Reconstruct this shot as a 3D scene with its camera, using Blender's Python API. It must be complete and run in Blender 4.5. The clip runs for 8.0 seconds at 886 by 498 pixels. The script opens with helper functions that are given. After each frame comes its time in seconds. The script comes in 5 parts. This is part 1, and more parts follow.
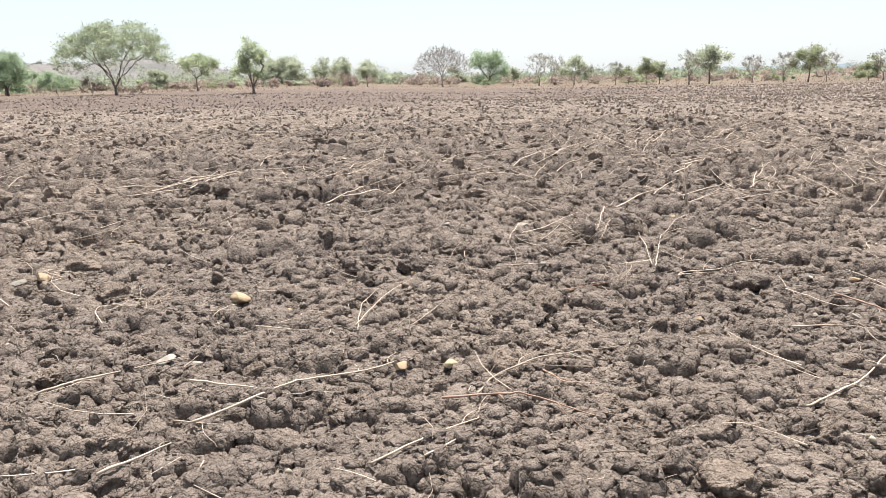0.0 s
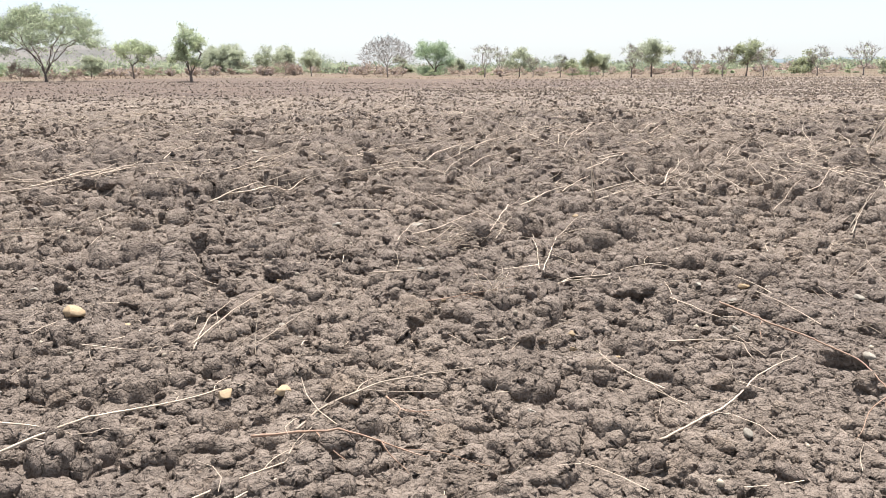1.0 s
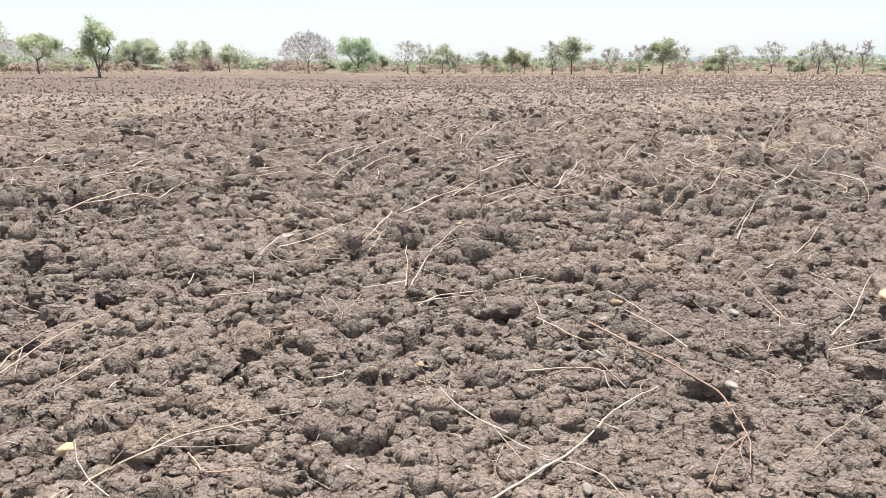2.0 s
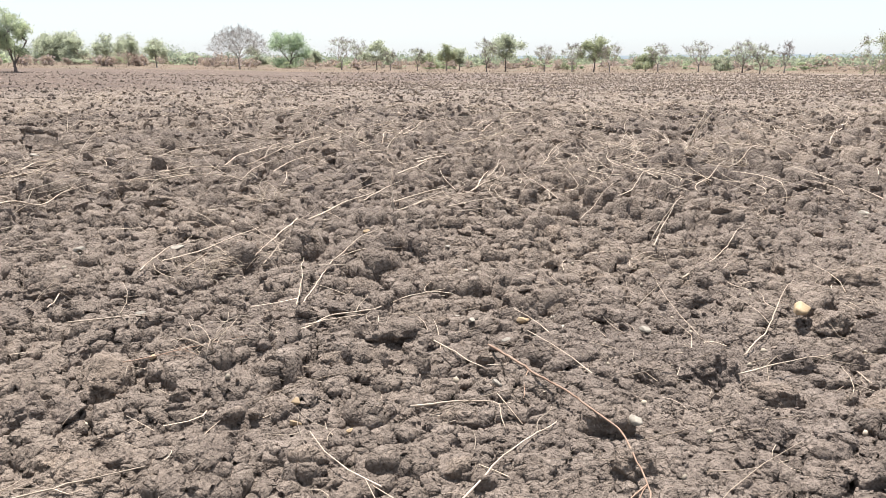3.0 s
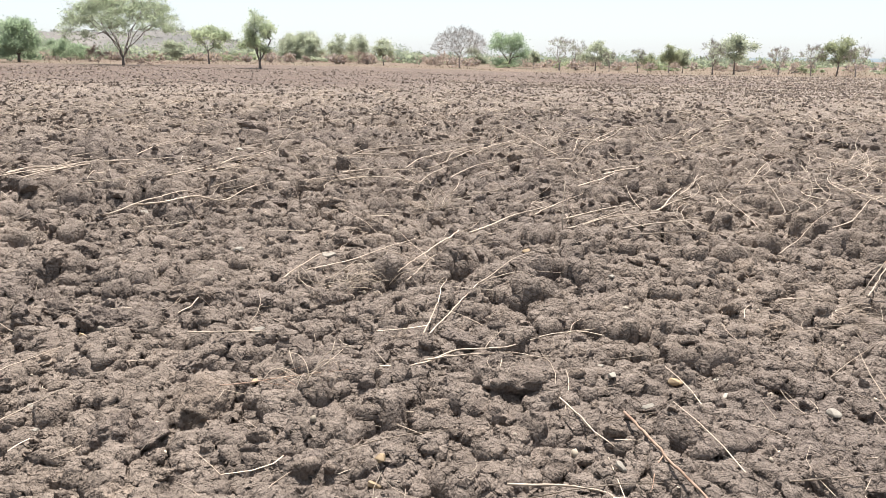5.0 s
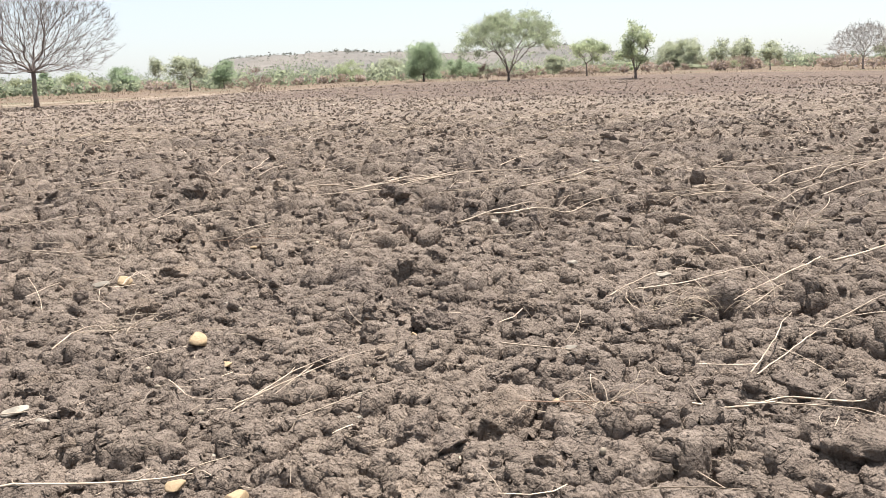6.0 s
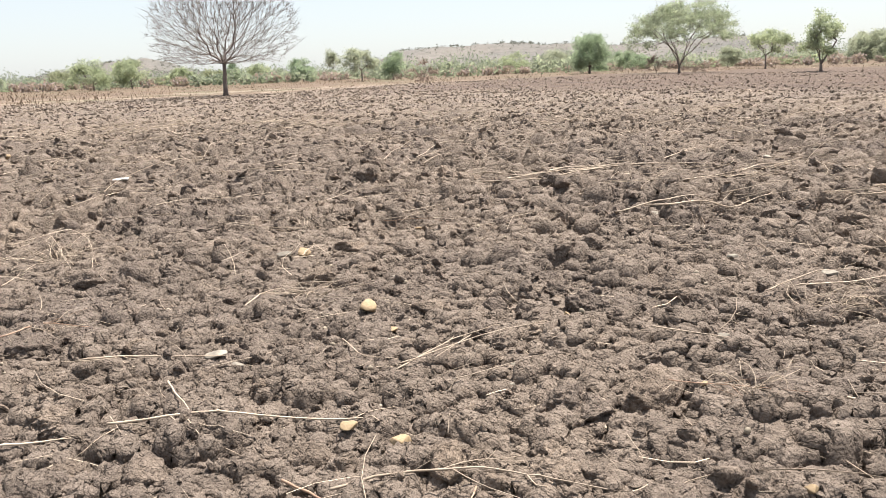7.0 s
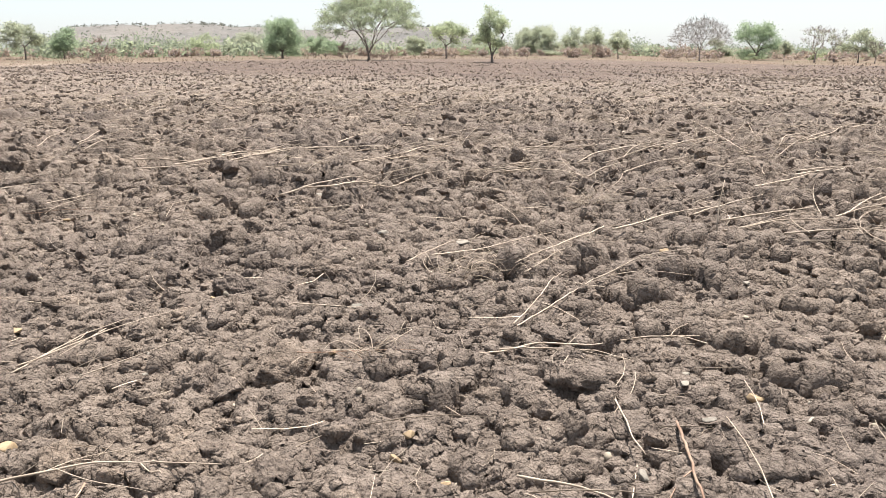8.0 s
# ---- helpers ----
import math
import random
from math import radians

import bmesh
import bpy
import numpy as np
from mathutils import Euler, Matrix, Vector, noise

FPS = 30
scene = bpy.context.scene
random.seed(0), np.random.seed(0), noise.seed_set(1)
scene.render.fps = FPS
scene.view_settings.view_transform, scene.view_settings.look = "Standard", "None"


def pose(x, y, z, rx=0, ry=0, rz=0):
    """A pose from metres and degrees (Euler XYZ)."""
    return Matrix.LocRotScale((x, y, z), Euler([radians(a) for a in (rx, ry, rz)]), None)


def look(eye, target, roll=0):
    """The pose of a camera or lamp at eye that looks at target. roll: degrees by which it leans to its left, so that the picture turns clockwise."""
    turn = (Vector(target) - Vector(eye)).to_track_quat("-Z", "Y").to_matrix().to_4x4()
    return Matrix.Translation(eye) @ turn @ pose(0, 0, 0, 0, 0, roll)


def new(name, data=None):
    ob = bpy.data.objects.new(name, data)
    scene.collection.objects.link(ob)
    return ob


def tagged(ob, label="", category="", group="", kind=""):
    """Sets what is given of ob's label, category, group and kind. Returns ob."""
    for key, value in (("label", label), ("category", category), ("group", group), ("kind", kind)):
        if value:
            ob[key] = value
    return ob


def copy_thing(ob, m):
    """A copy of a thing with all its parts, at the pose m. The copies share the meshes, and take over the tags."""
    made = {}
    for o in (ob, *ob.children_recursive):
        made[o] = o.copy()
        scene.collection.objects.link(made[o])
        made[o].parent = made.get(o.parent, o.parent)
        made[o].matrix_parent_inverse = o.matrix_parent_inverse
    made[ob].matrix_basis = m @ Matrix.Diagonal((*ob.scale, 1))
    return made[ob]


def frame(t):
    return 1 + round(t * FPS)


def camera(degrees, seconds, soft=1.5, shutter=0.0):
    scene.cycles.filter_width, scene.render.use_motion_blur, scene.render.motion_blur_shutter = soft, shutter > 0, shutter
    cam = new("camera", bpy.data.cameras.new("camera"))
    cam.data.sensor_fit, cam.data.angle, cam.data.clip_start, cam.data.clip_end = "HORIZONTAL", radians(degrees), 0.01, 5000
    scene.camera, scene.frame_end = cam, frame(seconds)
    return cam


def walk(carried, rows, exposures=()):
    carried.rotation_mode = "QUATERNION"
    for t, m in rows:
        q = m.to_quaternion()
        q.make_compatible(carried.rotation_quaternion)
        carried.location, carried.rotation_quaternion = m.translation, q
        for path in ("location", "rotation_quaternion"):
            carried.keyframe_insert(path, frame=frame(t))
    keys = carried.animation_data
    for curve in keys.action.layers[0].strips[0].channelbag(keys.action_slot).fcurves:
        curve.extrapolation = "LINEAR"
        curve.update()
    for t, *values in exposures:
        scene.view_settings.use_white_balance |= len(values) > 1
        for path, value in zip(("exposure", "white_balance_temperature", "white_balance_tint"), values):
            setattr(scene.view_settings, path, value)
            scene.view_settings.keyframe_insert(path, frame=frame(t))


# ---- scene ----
cam = camera(59.2, 8.0, soft=0.75)
PATH = [
    (0, (-0.015, 0.25, 1.409), (-0.014, 2.203, 0.977), -1.4),
    (0.5, (0.271, 0.423, 1.422), (0.337, 2.372, 0.981), -1.1),
    (1, (0.505, 0.663, 1.399), (0.636, 2.606, 0.942), -0.7),
    (1.5, (0.701, 0.868, 1.413), (0.93, 2.8, 0.952), -0.3),
    (2, (0.979, 1.059, 1.414), (1.292, 2.978, 0.947), -0.4),
    (3.5, (1.437, 1.54, 1.423), (1.934, 3.417, 0.945), 0.2),
    (4, (1.627, 1.645, 1.428), (2.098, 3.529, 0.947), 0.9),
    (4.2, (1.673, 1.687, 1.425), (2.068, 3.587, 0.942), 1.1),
    (5.3, (1.747, 1.973, 1.458), (1.475, 3.896, 0.983), -0.5),
    (5.5, (1.799, 2.025, 1.458), (1.355, 3.921, 1.0), -1.5),
    (6, (1.911, 2.068, 1.467), (0.972, 3.778, 1.026), -2.2),
    (6.5, (1.939, 1.996, 1.477), (0.721, 3.521, 1.038), -2.1),
    (7, (2.039, 1.85, 1.456), (0.773, 3.332, 1.01), -2.0),
    (7.5, (2.179, 1.845, 1.465), (1.285, 3.569, 0.989), -0.5),
    (8, (2.395, 1.954, 1.442), (1.777, 3.791, 0.947), -0.1),
]
walk(cam, [(t, look(eye, target, roll)) for t, eye, target, roll in PATH], ((0, 1.42, 6150, 10), (4.2, 1.41, 6150, 10), (6, 1.38, 6350, 10), (7, 1.36, 6450, 10), (8, 1.40, 6300, 10)))

# ---------------------------------------------------------------- world and sun
SUN_ELEV, SUN_AZ = radians(69), radians(4)   # azimuth from +y towards +x
world = bpy.data.worlds.new("hazy_sky")
scene.world = world
world.use_nodes = True
wn = world.node_tree
wn.nodes.clear()
sky = wn.nodes.new("ShaderNodeTexSky")
sky.sky_type = "NISHITA"
sky.sun_disc = False
sky.sun_elevation, sky.sun_rotation = SUN_ELEV, SUN_AZ
sky.air_density, sky.dust_density, sky.ozone_density, sky.altitude = 1.1, 1.2, 1.5, 300
bg = wn.nodes.new("ShaderNodeBackground")
bg.inputs["Strength"].default_value = 0.056
wo = wn.nodes.new("ShaderNodeOutputWorld")
haze = wn.nodes.new("ShaderNodeMix")          # thin even haze over the clear sky
haze.data_type = "RGBA"
haze.inputs["Factor"].default_value = 0.6
haze.inputs[7].default_value = (7.2, 7.5, 7.8, 1)
wn.links.new(sky.outputs[0], haze.inputs[6])
wn.links.new(haze.outputs[2], bg.inputs["Color"])
wn.links.new(bg.outputs[0], wo.inputs["Surface"])

sun = new("sun", bpy.data.lights.new("sun", "SUN"))
sun.data.energy, sun.data.angle, sun.data.color = 5.0, radians(0.9), (1.0, 0.94, 0.86)
sun_way = Vector((math.sin(SUN_AZ) * math.cos(SUN_ELEV), math.cos(SUN_AZ) * math.cos(SUN_ELEV), math.sin(SUN_ELEV)))
sun.matrix_world = look(sun_way * 60, (0, 0, 0))


# ---------------------------------------------------------------- materials
def nodes_of(name):
    m = bpy.data.materials.new(name)
    m.use_nodes = True
    t = m.node_tree
    t.nodes.clear()
    out = t.nodes.new("ShaderNodeOutputMaterial")
    return m, t, out


class Net:
    """Short ways to wire a node tree."""

    def __init__(self, tree):
        self.t = tree

    def add(self, kind, **given):
        n = self.t.nodes.new(kind)
        for k, v in given.items():
            n.inputs[k.replace("_", " ")].default_value = v
        return n

    def link(self, a, b):
        self.t.links.new(a, b)

    def noise(self, vec, scale, detail=4.0, rough=0.6):
        n = self.add("ShaderNodeTexNoise", Scale=scale, Detail=detail, Roughness=rough)
        self.link(vec, n.inputs["Vector"])
        return n.outputs["Fac"]

    def ramp(self, fac, *stops):
        n = self.t.nodes.new("ShaderNodeValToRGB")
        e = n.color_ramp.elements
        while len(e) < len(stops):
            e.new(0.5)
        for el, (p, c) in zip(e, stops):
            el.position = p
            el.color = (*c, 1) if len(c) == 3 else c
        self.link(fac, n.inputs["Fac"])
        return n.outputs["Color"]

    def mix(self, fac, a, b, kind="MIX"):
        n = self.t.nodes.new("ShaderNodeMix")
        n.data_type, n.blend_type = "RGBA", kind
        for v, s in ((fac, n.inputs["Factor"]), (a, n.inputs[6]), (b, n.inputs[7])):
            if isinstance(v, (int, float)):
                s.default_value = v
            elif isinstance(v, tuple):
                s.default_value = (*v, 1)
            else:
                self.link(v, s)
        return n.outputs[2]

    def math(self, op, a, b=0.0, clamp=False):
        n = self.t.nodes.new("ShaderNodeMath")
        n.operation, n.use_clamp = op, clamp
        for v, s in ((a, n.inputs[0]), (b, n.inputs[1])):
            if isinstance(v, (int, float)):
                s.default_value = v
            else:
                self.link(v, s)
        return n.outputs[0]

    def bump(self, height, strength, distance, normal=None):
        n = self.add("ShaderNodeBump", Strength=strength, Distance=distance)
        self.link(height, n.inputs["Height"])
        if normal:
            self.link(normal, n.inputs["Normal"])
        return n.outputs["Normal"]


def soil_colour(n, pos):
    """Dry black cotton soil: grey-brown crust, darker fresh faces, pale specks."""
    big = n.noise(pos, 0.35, 3)
    mid = n.noise(pos, 6.0, 5, 0.65)
    fine = n.noise(pos, 60.0, 5, 0.75)
    a = n.ramp(mid, (0.25, (0.137, 0.112, 0.095)), (0.5, (0.209, 0.173, 0.147)), (0.78, (0.287, 0.241, 0.206)))
    b = n.ramp(big, (0.3, (0.80, 0.78, 0.78)), (0.7, (1.12, 1.08, 1.02)))
    c = n.mix(1.0, a, b, "MULTIPLY")
    d = n.ramp(fine, (0.32, (0.60, 0.58, 0.57)), (0.5, (0.96, 0.96, 0.96)), (0.72, (1.20, 1.18, 1.15)))
    return n.mix(1.0, c, d, "MULTIPLY"), mid, fine


def cracked_relief(n, pos, fine, crack_size):
    """Crust plates parted by drying cracks, crumbs and grit: the relief and the crack pattern."""
    warp = n.add("ShaderNodeTexNoise", Scale=16.0, Detail=4.0, Roughness=0.6)
    n.link(pos, warp.inputs["Vector"])
    v = n.mix(0.05, pos, warp.outputs["Color"], "ADD")

    def plates(scale, gap):
        vor = n.add("ShaderNodeTexVoronoi", Scale=scale)
        vor.feature = "DISTANCE_TO_EDGE"
        n.link(v, vor.inputs["Vector"])
        return n.ramp(vor.outputs["Distance"], (0.0, (0, 0, 0)), (gap, (0.75, 0.75, 0.75)), (0.32, (1, 1, 1)))

    wide, close = plates(crack_size, 0.05), plates(crack_size * 2.6, 0.10)
    # cracks open here and there, not as one net
    shut = n.ramp(n.noise(pos, 7.0, 3), (0.44, (0, 0, 0)), (0.60, (1, 1, 1)))
    shut_close = n.ramp(n.noise(pos, 11.0, 3), (0.42, (0.9, 0.9, 0.9)), (0.66, (0.3, 0.3, 0.3)))
    crack = n.math("MULTIPLY", n.math("MAXIMUM", wide, shut), n.math("MAXIMUM", close, shut_close))
    crumbs = n.add("ShaderNodeTexVoronoi", Scale=62.0)
    n.link(v, crumbs.inputs["Vector"])
    lump = n.ramp(crumbs.outputs["Distance"], (0.0, (1, 1, 1)), (0.75, (0, 0, 0)))
    first = n.bump(n.noise(pos, 24.0, 6, 0.66), 1.0, 0.041)
    second = n.bump(lump, 0.7, 0.009, first)
    third = n.bump(n.noise(pos, 140.0, 3, 0.6), 0.5, 0.004, second)
    return n.bump(crack, 1.0, 0.013, third), crack


def ground_material():
    m, t, out = nodes_of("ploughed_soil")
    n = Net(t)
    pos = n.add("ShaderNodeNewGeometry").outputs["Position"]
    soil, mid, fine = soil_colour(n, pos)
    normal, crack = cracked_relief(n, pos, fine, 13.0)
    # shade down in the cracks is multiplied into the soil colour
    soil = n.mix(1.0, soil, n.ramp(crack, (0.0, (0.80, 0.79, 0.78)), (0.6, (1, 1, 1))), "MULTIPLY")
    att = n.t.nodes.new("ShaderNodeAttribute")
    att.attribute_name = "zone"
    sep = n.t.nodes.new("ShaderNodeSeparateColor")
    n.link(att.outputs["Color"], sep.inputs[0])
    # straw-strewn stretches
    flecks = n.noise(pos, 3.2, 6, 0.75)
    straw = n.ramp(n.noise(pos, 9.0, 4, 0.7), (0.3, (0.145, 0.115, 0.090)), (0.75, (0.245, 0.198, 0.150)))
    cover = n.math("MULTIPLY", n.ramp(flecks, (0.50, (0, 0, 0)), (0.66, (1, 1, 1))), sep.outputs["Green"])
    col = n.mix(cover, soil, straw)
    # bare, finer and darker strip before the headland
    col = n.mix(sep.outputs["Blue"], col, n.mix(1.0, soil, (0.56, 0.51, 0.50), "MULTIPLY"))
    # dry grassland past the field
    g1 = n.noise(pos, 0.08, 5, 0.65)
    g2 = n.noise(pos, 1.7, 5, 0.7)
    grass = n.ramp(g1, (0.3, (0.135, 0.102, 0.078)), (0.5, (0.160, 0.120, 0.090)), (0.7, (0.120, 0.122, 0.078)))
    grass = n.mix(1.0, grass, n.ramp(g2, (0.3, (0.72, 0.70, 0.68)), (0.7, (1.15, 1.12, 1.1))), "MULTIPLY")
    col = n.mix(sep.outputs["Red"], col, grass)
    # dusty wheel track beside the field
    col = n.mix(n.math("MULTIPLY", att.outputs["Alpha"], 0.85), col, n.ramp(g2, (0.3, (0.25, 0.20, 0.155)), (0.7, (0.36, 0.295, 0.23))))
    p = n.add("ShaderNodeBsdfPrincipled", Roughness=0.95)
    p.inputs["Specular IOR Level"].default_value = 0.15
    n.link(col, p.inputs["Base Color"])
    n.link(normal, p.inputs["Normal"])
    n.link(p.outputs[0], out.inputs["Surface"])
    return m


def clod_material(name, per_island=False):
    m, t, out = nodes_of(name)
    n = Net(t)
    pos = n.add("ShaderNodeNewGeometry").outputs["Position"]
    soil, mid, fine = soil_colour(n, pos)
    normal, crack = cracked_relief(n, pos, fine, 15.0)
    rnd = n.add("ShaderNodeNewGeometry").outputs["Random Per Island"] if per_island else n.add("ShaderNodeObjectInfo").outputs["Random"]
    tone = n.ramp(rnd, (0.0, (0.80, 0.79, 0.80)), (0.5, (0.98, 0.97, 0.96)), (1.0, (1.12, 1.09, 1.04)))
    col = n.mix(1.0, soil, tone, "MULTIPLY")
    # the clods' cracks are darkened in colour, standing for the shade inside them
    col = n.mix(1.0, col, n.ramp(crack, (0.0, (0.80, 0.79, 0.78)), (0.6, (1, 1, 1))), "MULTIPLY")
    p = n.add("ShaderNodeBsdfPrincipled", Roughness=0.93)
    p.inputs["Specular IOR Level"].default_value = 0.2
    n.link(col, p.inputs["Base Color"])
    n.link(normal, p.inputs["Normal"])
    n.link(p.outputs[0], out.inputs["Surface"])
    return m


def simple_material(name, low, high, scale, rough=0.85, fine=60.0, bump=0.4, depth=0.004, spread=0.3, source="object"):
    """Two colours by noise at two scales, with a tone for each piece."""
    m, t, out = nodes_of(name)
    n = Net(t)
    geo = n.add("ShaderNodeNewGeometry")
    pos = geo.outputs["Position"]
    a = n.ramp(n.noise(pos, scale, 4), (0.3, low), (0.7, high))
    b = n.ramp(n.noise(pos, fine, 4, 0.7), (0.25, (0.75, 0.74, 0.73)), (0.7, (1.1, 1.09, 1.08)))
    col = n.mix(1.0, a, b, "MULTIPLY")
    rnd = geo.outputs["Random Per Island"] if source == "island" else n.add("ShaderNodeObjectInfo").outputs["Random"]
    col = n.mix(1.0, col, n.ramp(rnd, (0.0, (1 - spread,) * 3), (1.0, (1 + spread * 0.6,) * 3)), "MULTIPLY")
    p = n.add("ShaderNodeBsdfPrincipled", Roughness=rough)
    p.inputs["Specular IOR Level"].default_value = 0.25
    n.link(col, p.inputs["Base Color"])
    n.link(n.bump(n.noise(pos, fine, 5, 0.7), bump, depth), p.inputs["Normal"])
    n.link(p.outputs[0], out.inputs["Surface"])
    return m


def leaf_material(name, dark, light, through_light=0.35):
    m, t, out = nodes_of(name)
    n = Net(t)
    geo = n.add("ShaderNodeNewGeometry")
    patch = n.noise(geo.outputs["Position"], 0.9, 3)
    a = n.ramp(patch, (0.3, dark), (0.7, light))
    col = n.mix(1.0, a, n.ramp(geo.outputs["Random Per Island"], (0.0, (0.82, 0.83, 0.82)), (1.0, (1.18, 1.16, 1.12))), "MULTIPLY")
    d = n.add("ShaderNodeBsdfPrincipled", Roughness=0.85)
    d.inputs["Specular IOR Level"].default_value = 0.1
    n.link(col, d.inputs["Base Color"])
    tr = n.add("ShaderNodeBsdfTranslucent")
    n.link(n.mix(1.0, col, (1.12, 1.12, 0.88), "MULTIPLY"), tr.inputs["Color"])
    mx = n.add("ShaderNodeMixShader", Fac=through_light)
    n.link(d.outputs[0], mx.inputs[1])
    n.link(tr.outputs[0], mx.inputs[2])
    n.link(mx.outputs[0], out.inputs["Surface"])
    return m


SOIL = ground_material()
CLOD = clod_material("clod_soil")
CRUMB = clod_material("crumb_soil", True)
STALK = simple_material("bleached_stalk", (0.30, 0.235, 0.175), (0.54, 0.45, 0.355), 7.0, 0.8, 120, 0.3, 0.001)
STALK_RED = simple_material("reddish_stalk", (0.24, 0.145, 0.10), (0.40, 0.285, 0.21), 9.0, 0.8, 120, 0.3, 0.001)
STRAW = simple_material("straw", (0.34, 0.27, 0.205), (0.56, 0.47, 0.37), 5.0, 0.85, 90, 0.2, 0.001, 0.4, "island")
STONE_TAN = simple_material("tan_stone", (0.25, 0.18, 0.105), (0.38, 0.285, 0.18), 12.0, 0.8, 90, 0.5, 0.003)
STONE_GREY = simple_material("grey_stone", (0.20, 0.18, 0.15), (0.33, 0.295, 0.245), 12.0, 0.8, 90, 0.5, 0.003)
PEBBLE = simple_material("pebble", (0.22, 0.19, 0.15), (0.40, 0.34, 0.26), 9.0, 0.8, 90, 0.4, 0.002, 0.35, "island")
WHITE = simple_material("white_scrap", (0.70, 0.70, 0.69), (0.82, 0.82, 0.81), 20.0, 0.6)
DRY_LEAF = simple_material("dry_leaf", (0.42, 0.26, 0.12), (0.56, 0.38, 0.20), 30.0, 0.8)
BARK = simple_material("grey_bark", (0.13, 0.105, 0.095), (0.23, 0.19, 0.17), 3.0, 0.9, 30, 0.6, 0.01)
BARK_PALE = simple_material("pale_bark", (0.22, 0.185, 0.17), (0.34, 0.29, 0.265), 3.0, 0.9, 30, 0.6, 0.01)
TWIG_PALE = simple_material("pale_twigs", (0.36, 0.32, 0.295), (0.50, 0.45, 0.415), 2.0, 0.9, 30, 0.3, 0.005)
BRUSH = simple_material("dry_brushwood", (0.24, 0.175, 0.145), (0.38, 0.29, 0.245), 2.0, 0.9, 30, 0.3, 0.005)
# distance haze is put into the leaf colours: paler, greyer, bluer than foliage
LEAF_ACACIA = leaf_material("acacia_leaf", (0.265, 0.300, 0.250), (0.355, 0.395, 0.335), 0.7)
LEAF_GREEN = leaf_material("deep_green_leaf", (0.208, 0.265, 0.215), (0.333, 0.395, 0.325), 0.72)
LEAF_FRESH = leaf_material("fresh_leaf", (0.270, 0.310, 0.244), (0.395, 0.430, 0.348), 0.72)
LEAF_HAZED = leaf_material("hazed_leaf", (0.281, 0.305, 0.273), (0.400, 0.420, 0.383), 0.72)
LEAF_YELLOW = leaf_material("yellowing_leaf", (0.239, 0.260, 0.191), (0.343, 0.360, 0.278), 0.55)
LEAF_WOOD = leaf_material("woodland_leaf", (0.177, 0.205, 0.180), (0.281, 0.315, 0.273), 0.5)
LEAF_BAND = leaf_material("hedge_leaf", (0.208, 0.235, 0.203), (0.312, 0.345, 0.296), 0.65)
LEAF_BROWN = leaf_material("brown_twiggy_leaf", (0.302, 0.245, 0.238), (0.395, 0.325, 0.307), 0.35)
LEAF_SCRUB = leaf_material("scrub_leaf", (0.156, 0.160, 0.151), (0.229, 0.230, 0.209), 0.2)
DRY_GRASS = simple_material("dry_grass", (0.20, 0.15, 0.11), (0.31, 0.235, 0.17), 0.3, 0.9, 20, 0.2, 0.01, 0.35, "island")


# ---------------------------------------------------------------- shapes
def mesh_of(name, verts, faces, material, smooth=False):
    me = bpy.data.meshes.new(name)
    verts = np.asarray(verts, np.float32)
    sizes = np.array([len(f) for f in faces], np.int32) if not isinstance(faces, np.ndarray) else np.full(len(faces), faces.shape[1], np.int32)
    flat = faces.ravel().astype(np.int32) if isinstance(faces, np.ndarray) else np.array([i for f in faces for i in f], np.int32)
    me.vertices.add(len(verts))
    me.vertices.foreach_set("co", verts.ravel())
    me.loops.add(len(flat))
    me.loops.foreach_set("vertex_index", flat)
    me.polygons.add(len(sizes))
    me.polygons.foreach_set("loop_start", np.concatenate(([0], np.cumsum(sizes)[:-1])).astype(np.int32))
    me.update(calc_edges=True)
    me.validate()
    me.polygons.foreach_set("use_smooth", np.full(len(me.polygons), smooth))
    me.materials.append(material)
    return me


def part(name, me, parent, label="", kind=""):
    ob = new(name, me)
    ob.parent = parent
    return tagged(ob, label, kind=kind)


class Soup:
    """Gathers triangles or quads of one size of face."""

    def __init__(self):
        self.v, self.f, self.n = [], [], 0

    def put(self, v, f):
        self.v.append(np.asarray(v, np.float32))
        self.f.append(np.asarray(f, np.int32) + self.n)
        self.n += len(v)

    def mesh(self, name, material, smooth=False):
        return mesh_of(name, np.concatenate(self.v), np.concatenate(self.f), material, smooth)


def tube(points, radii, sides=6, ends=True):
    """A closed tapering tube of quads (ends drawn in to a narrow ring)."""
    p = np.asarray(points, float)
    r = np.asarray(radii, float)
    d = np.gradient(p, axis=0)
    d /= np.linalg.norm(d, axis=1)[:, None] + 1e-9
    ref = np.array([0, 0, 1.0]) if abs(d[:, 2]).mean() < 0.8 else np.array([1.0, 0, 0])
    a = np.cross(d, ref)
    a /= np.linalg.norm(a, axis=1)[:, None] + 1e-9
    b = np.cross(d, a)
    ang = np.arange(sides) * 2 * np.pi / sides
    if ends:
        p = np.concatenate((p[:1], p, p[-1:]))
        a, b = np.concatenate((a[:1], a, a[-1:])), np.concatenate((b[:1], b, b[-1:]))
        r = np.concatenate((r[:1] * 0.05, r, r[-1:] * 0.05))
    v = p[:, None] + r[:, None, None] * (np.cos(ang)[None, :, None] * a[:, None] + np.sin(ang)[None, :, None] * b[:, None])
    k = np.arange(len(p) - 1)[:, None] * sides
    s = np.arange(sides)[None]
    s2 = (s + 1) % sides
    f = np.stack((k + s, k + s2, k + sides + s2, k + sides + s), -1).reshape(-1, 4)
    return v.reshape(-1, 3), f


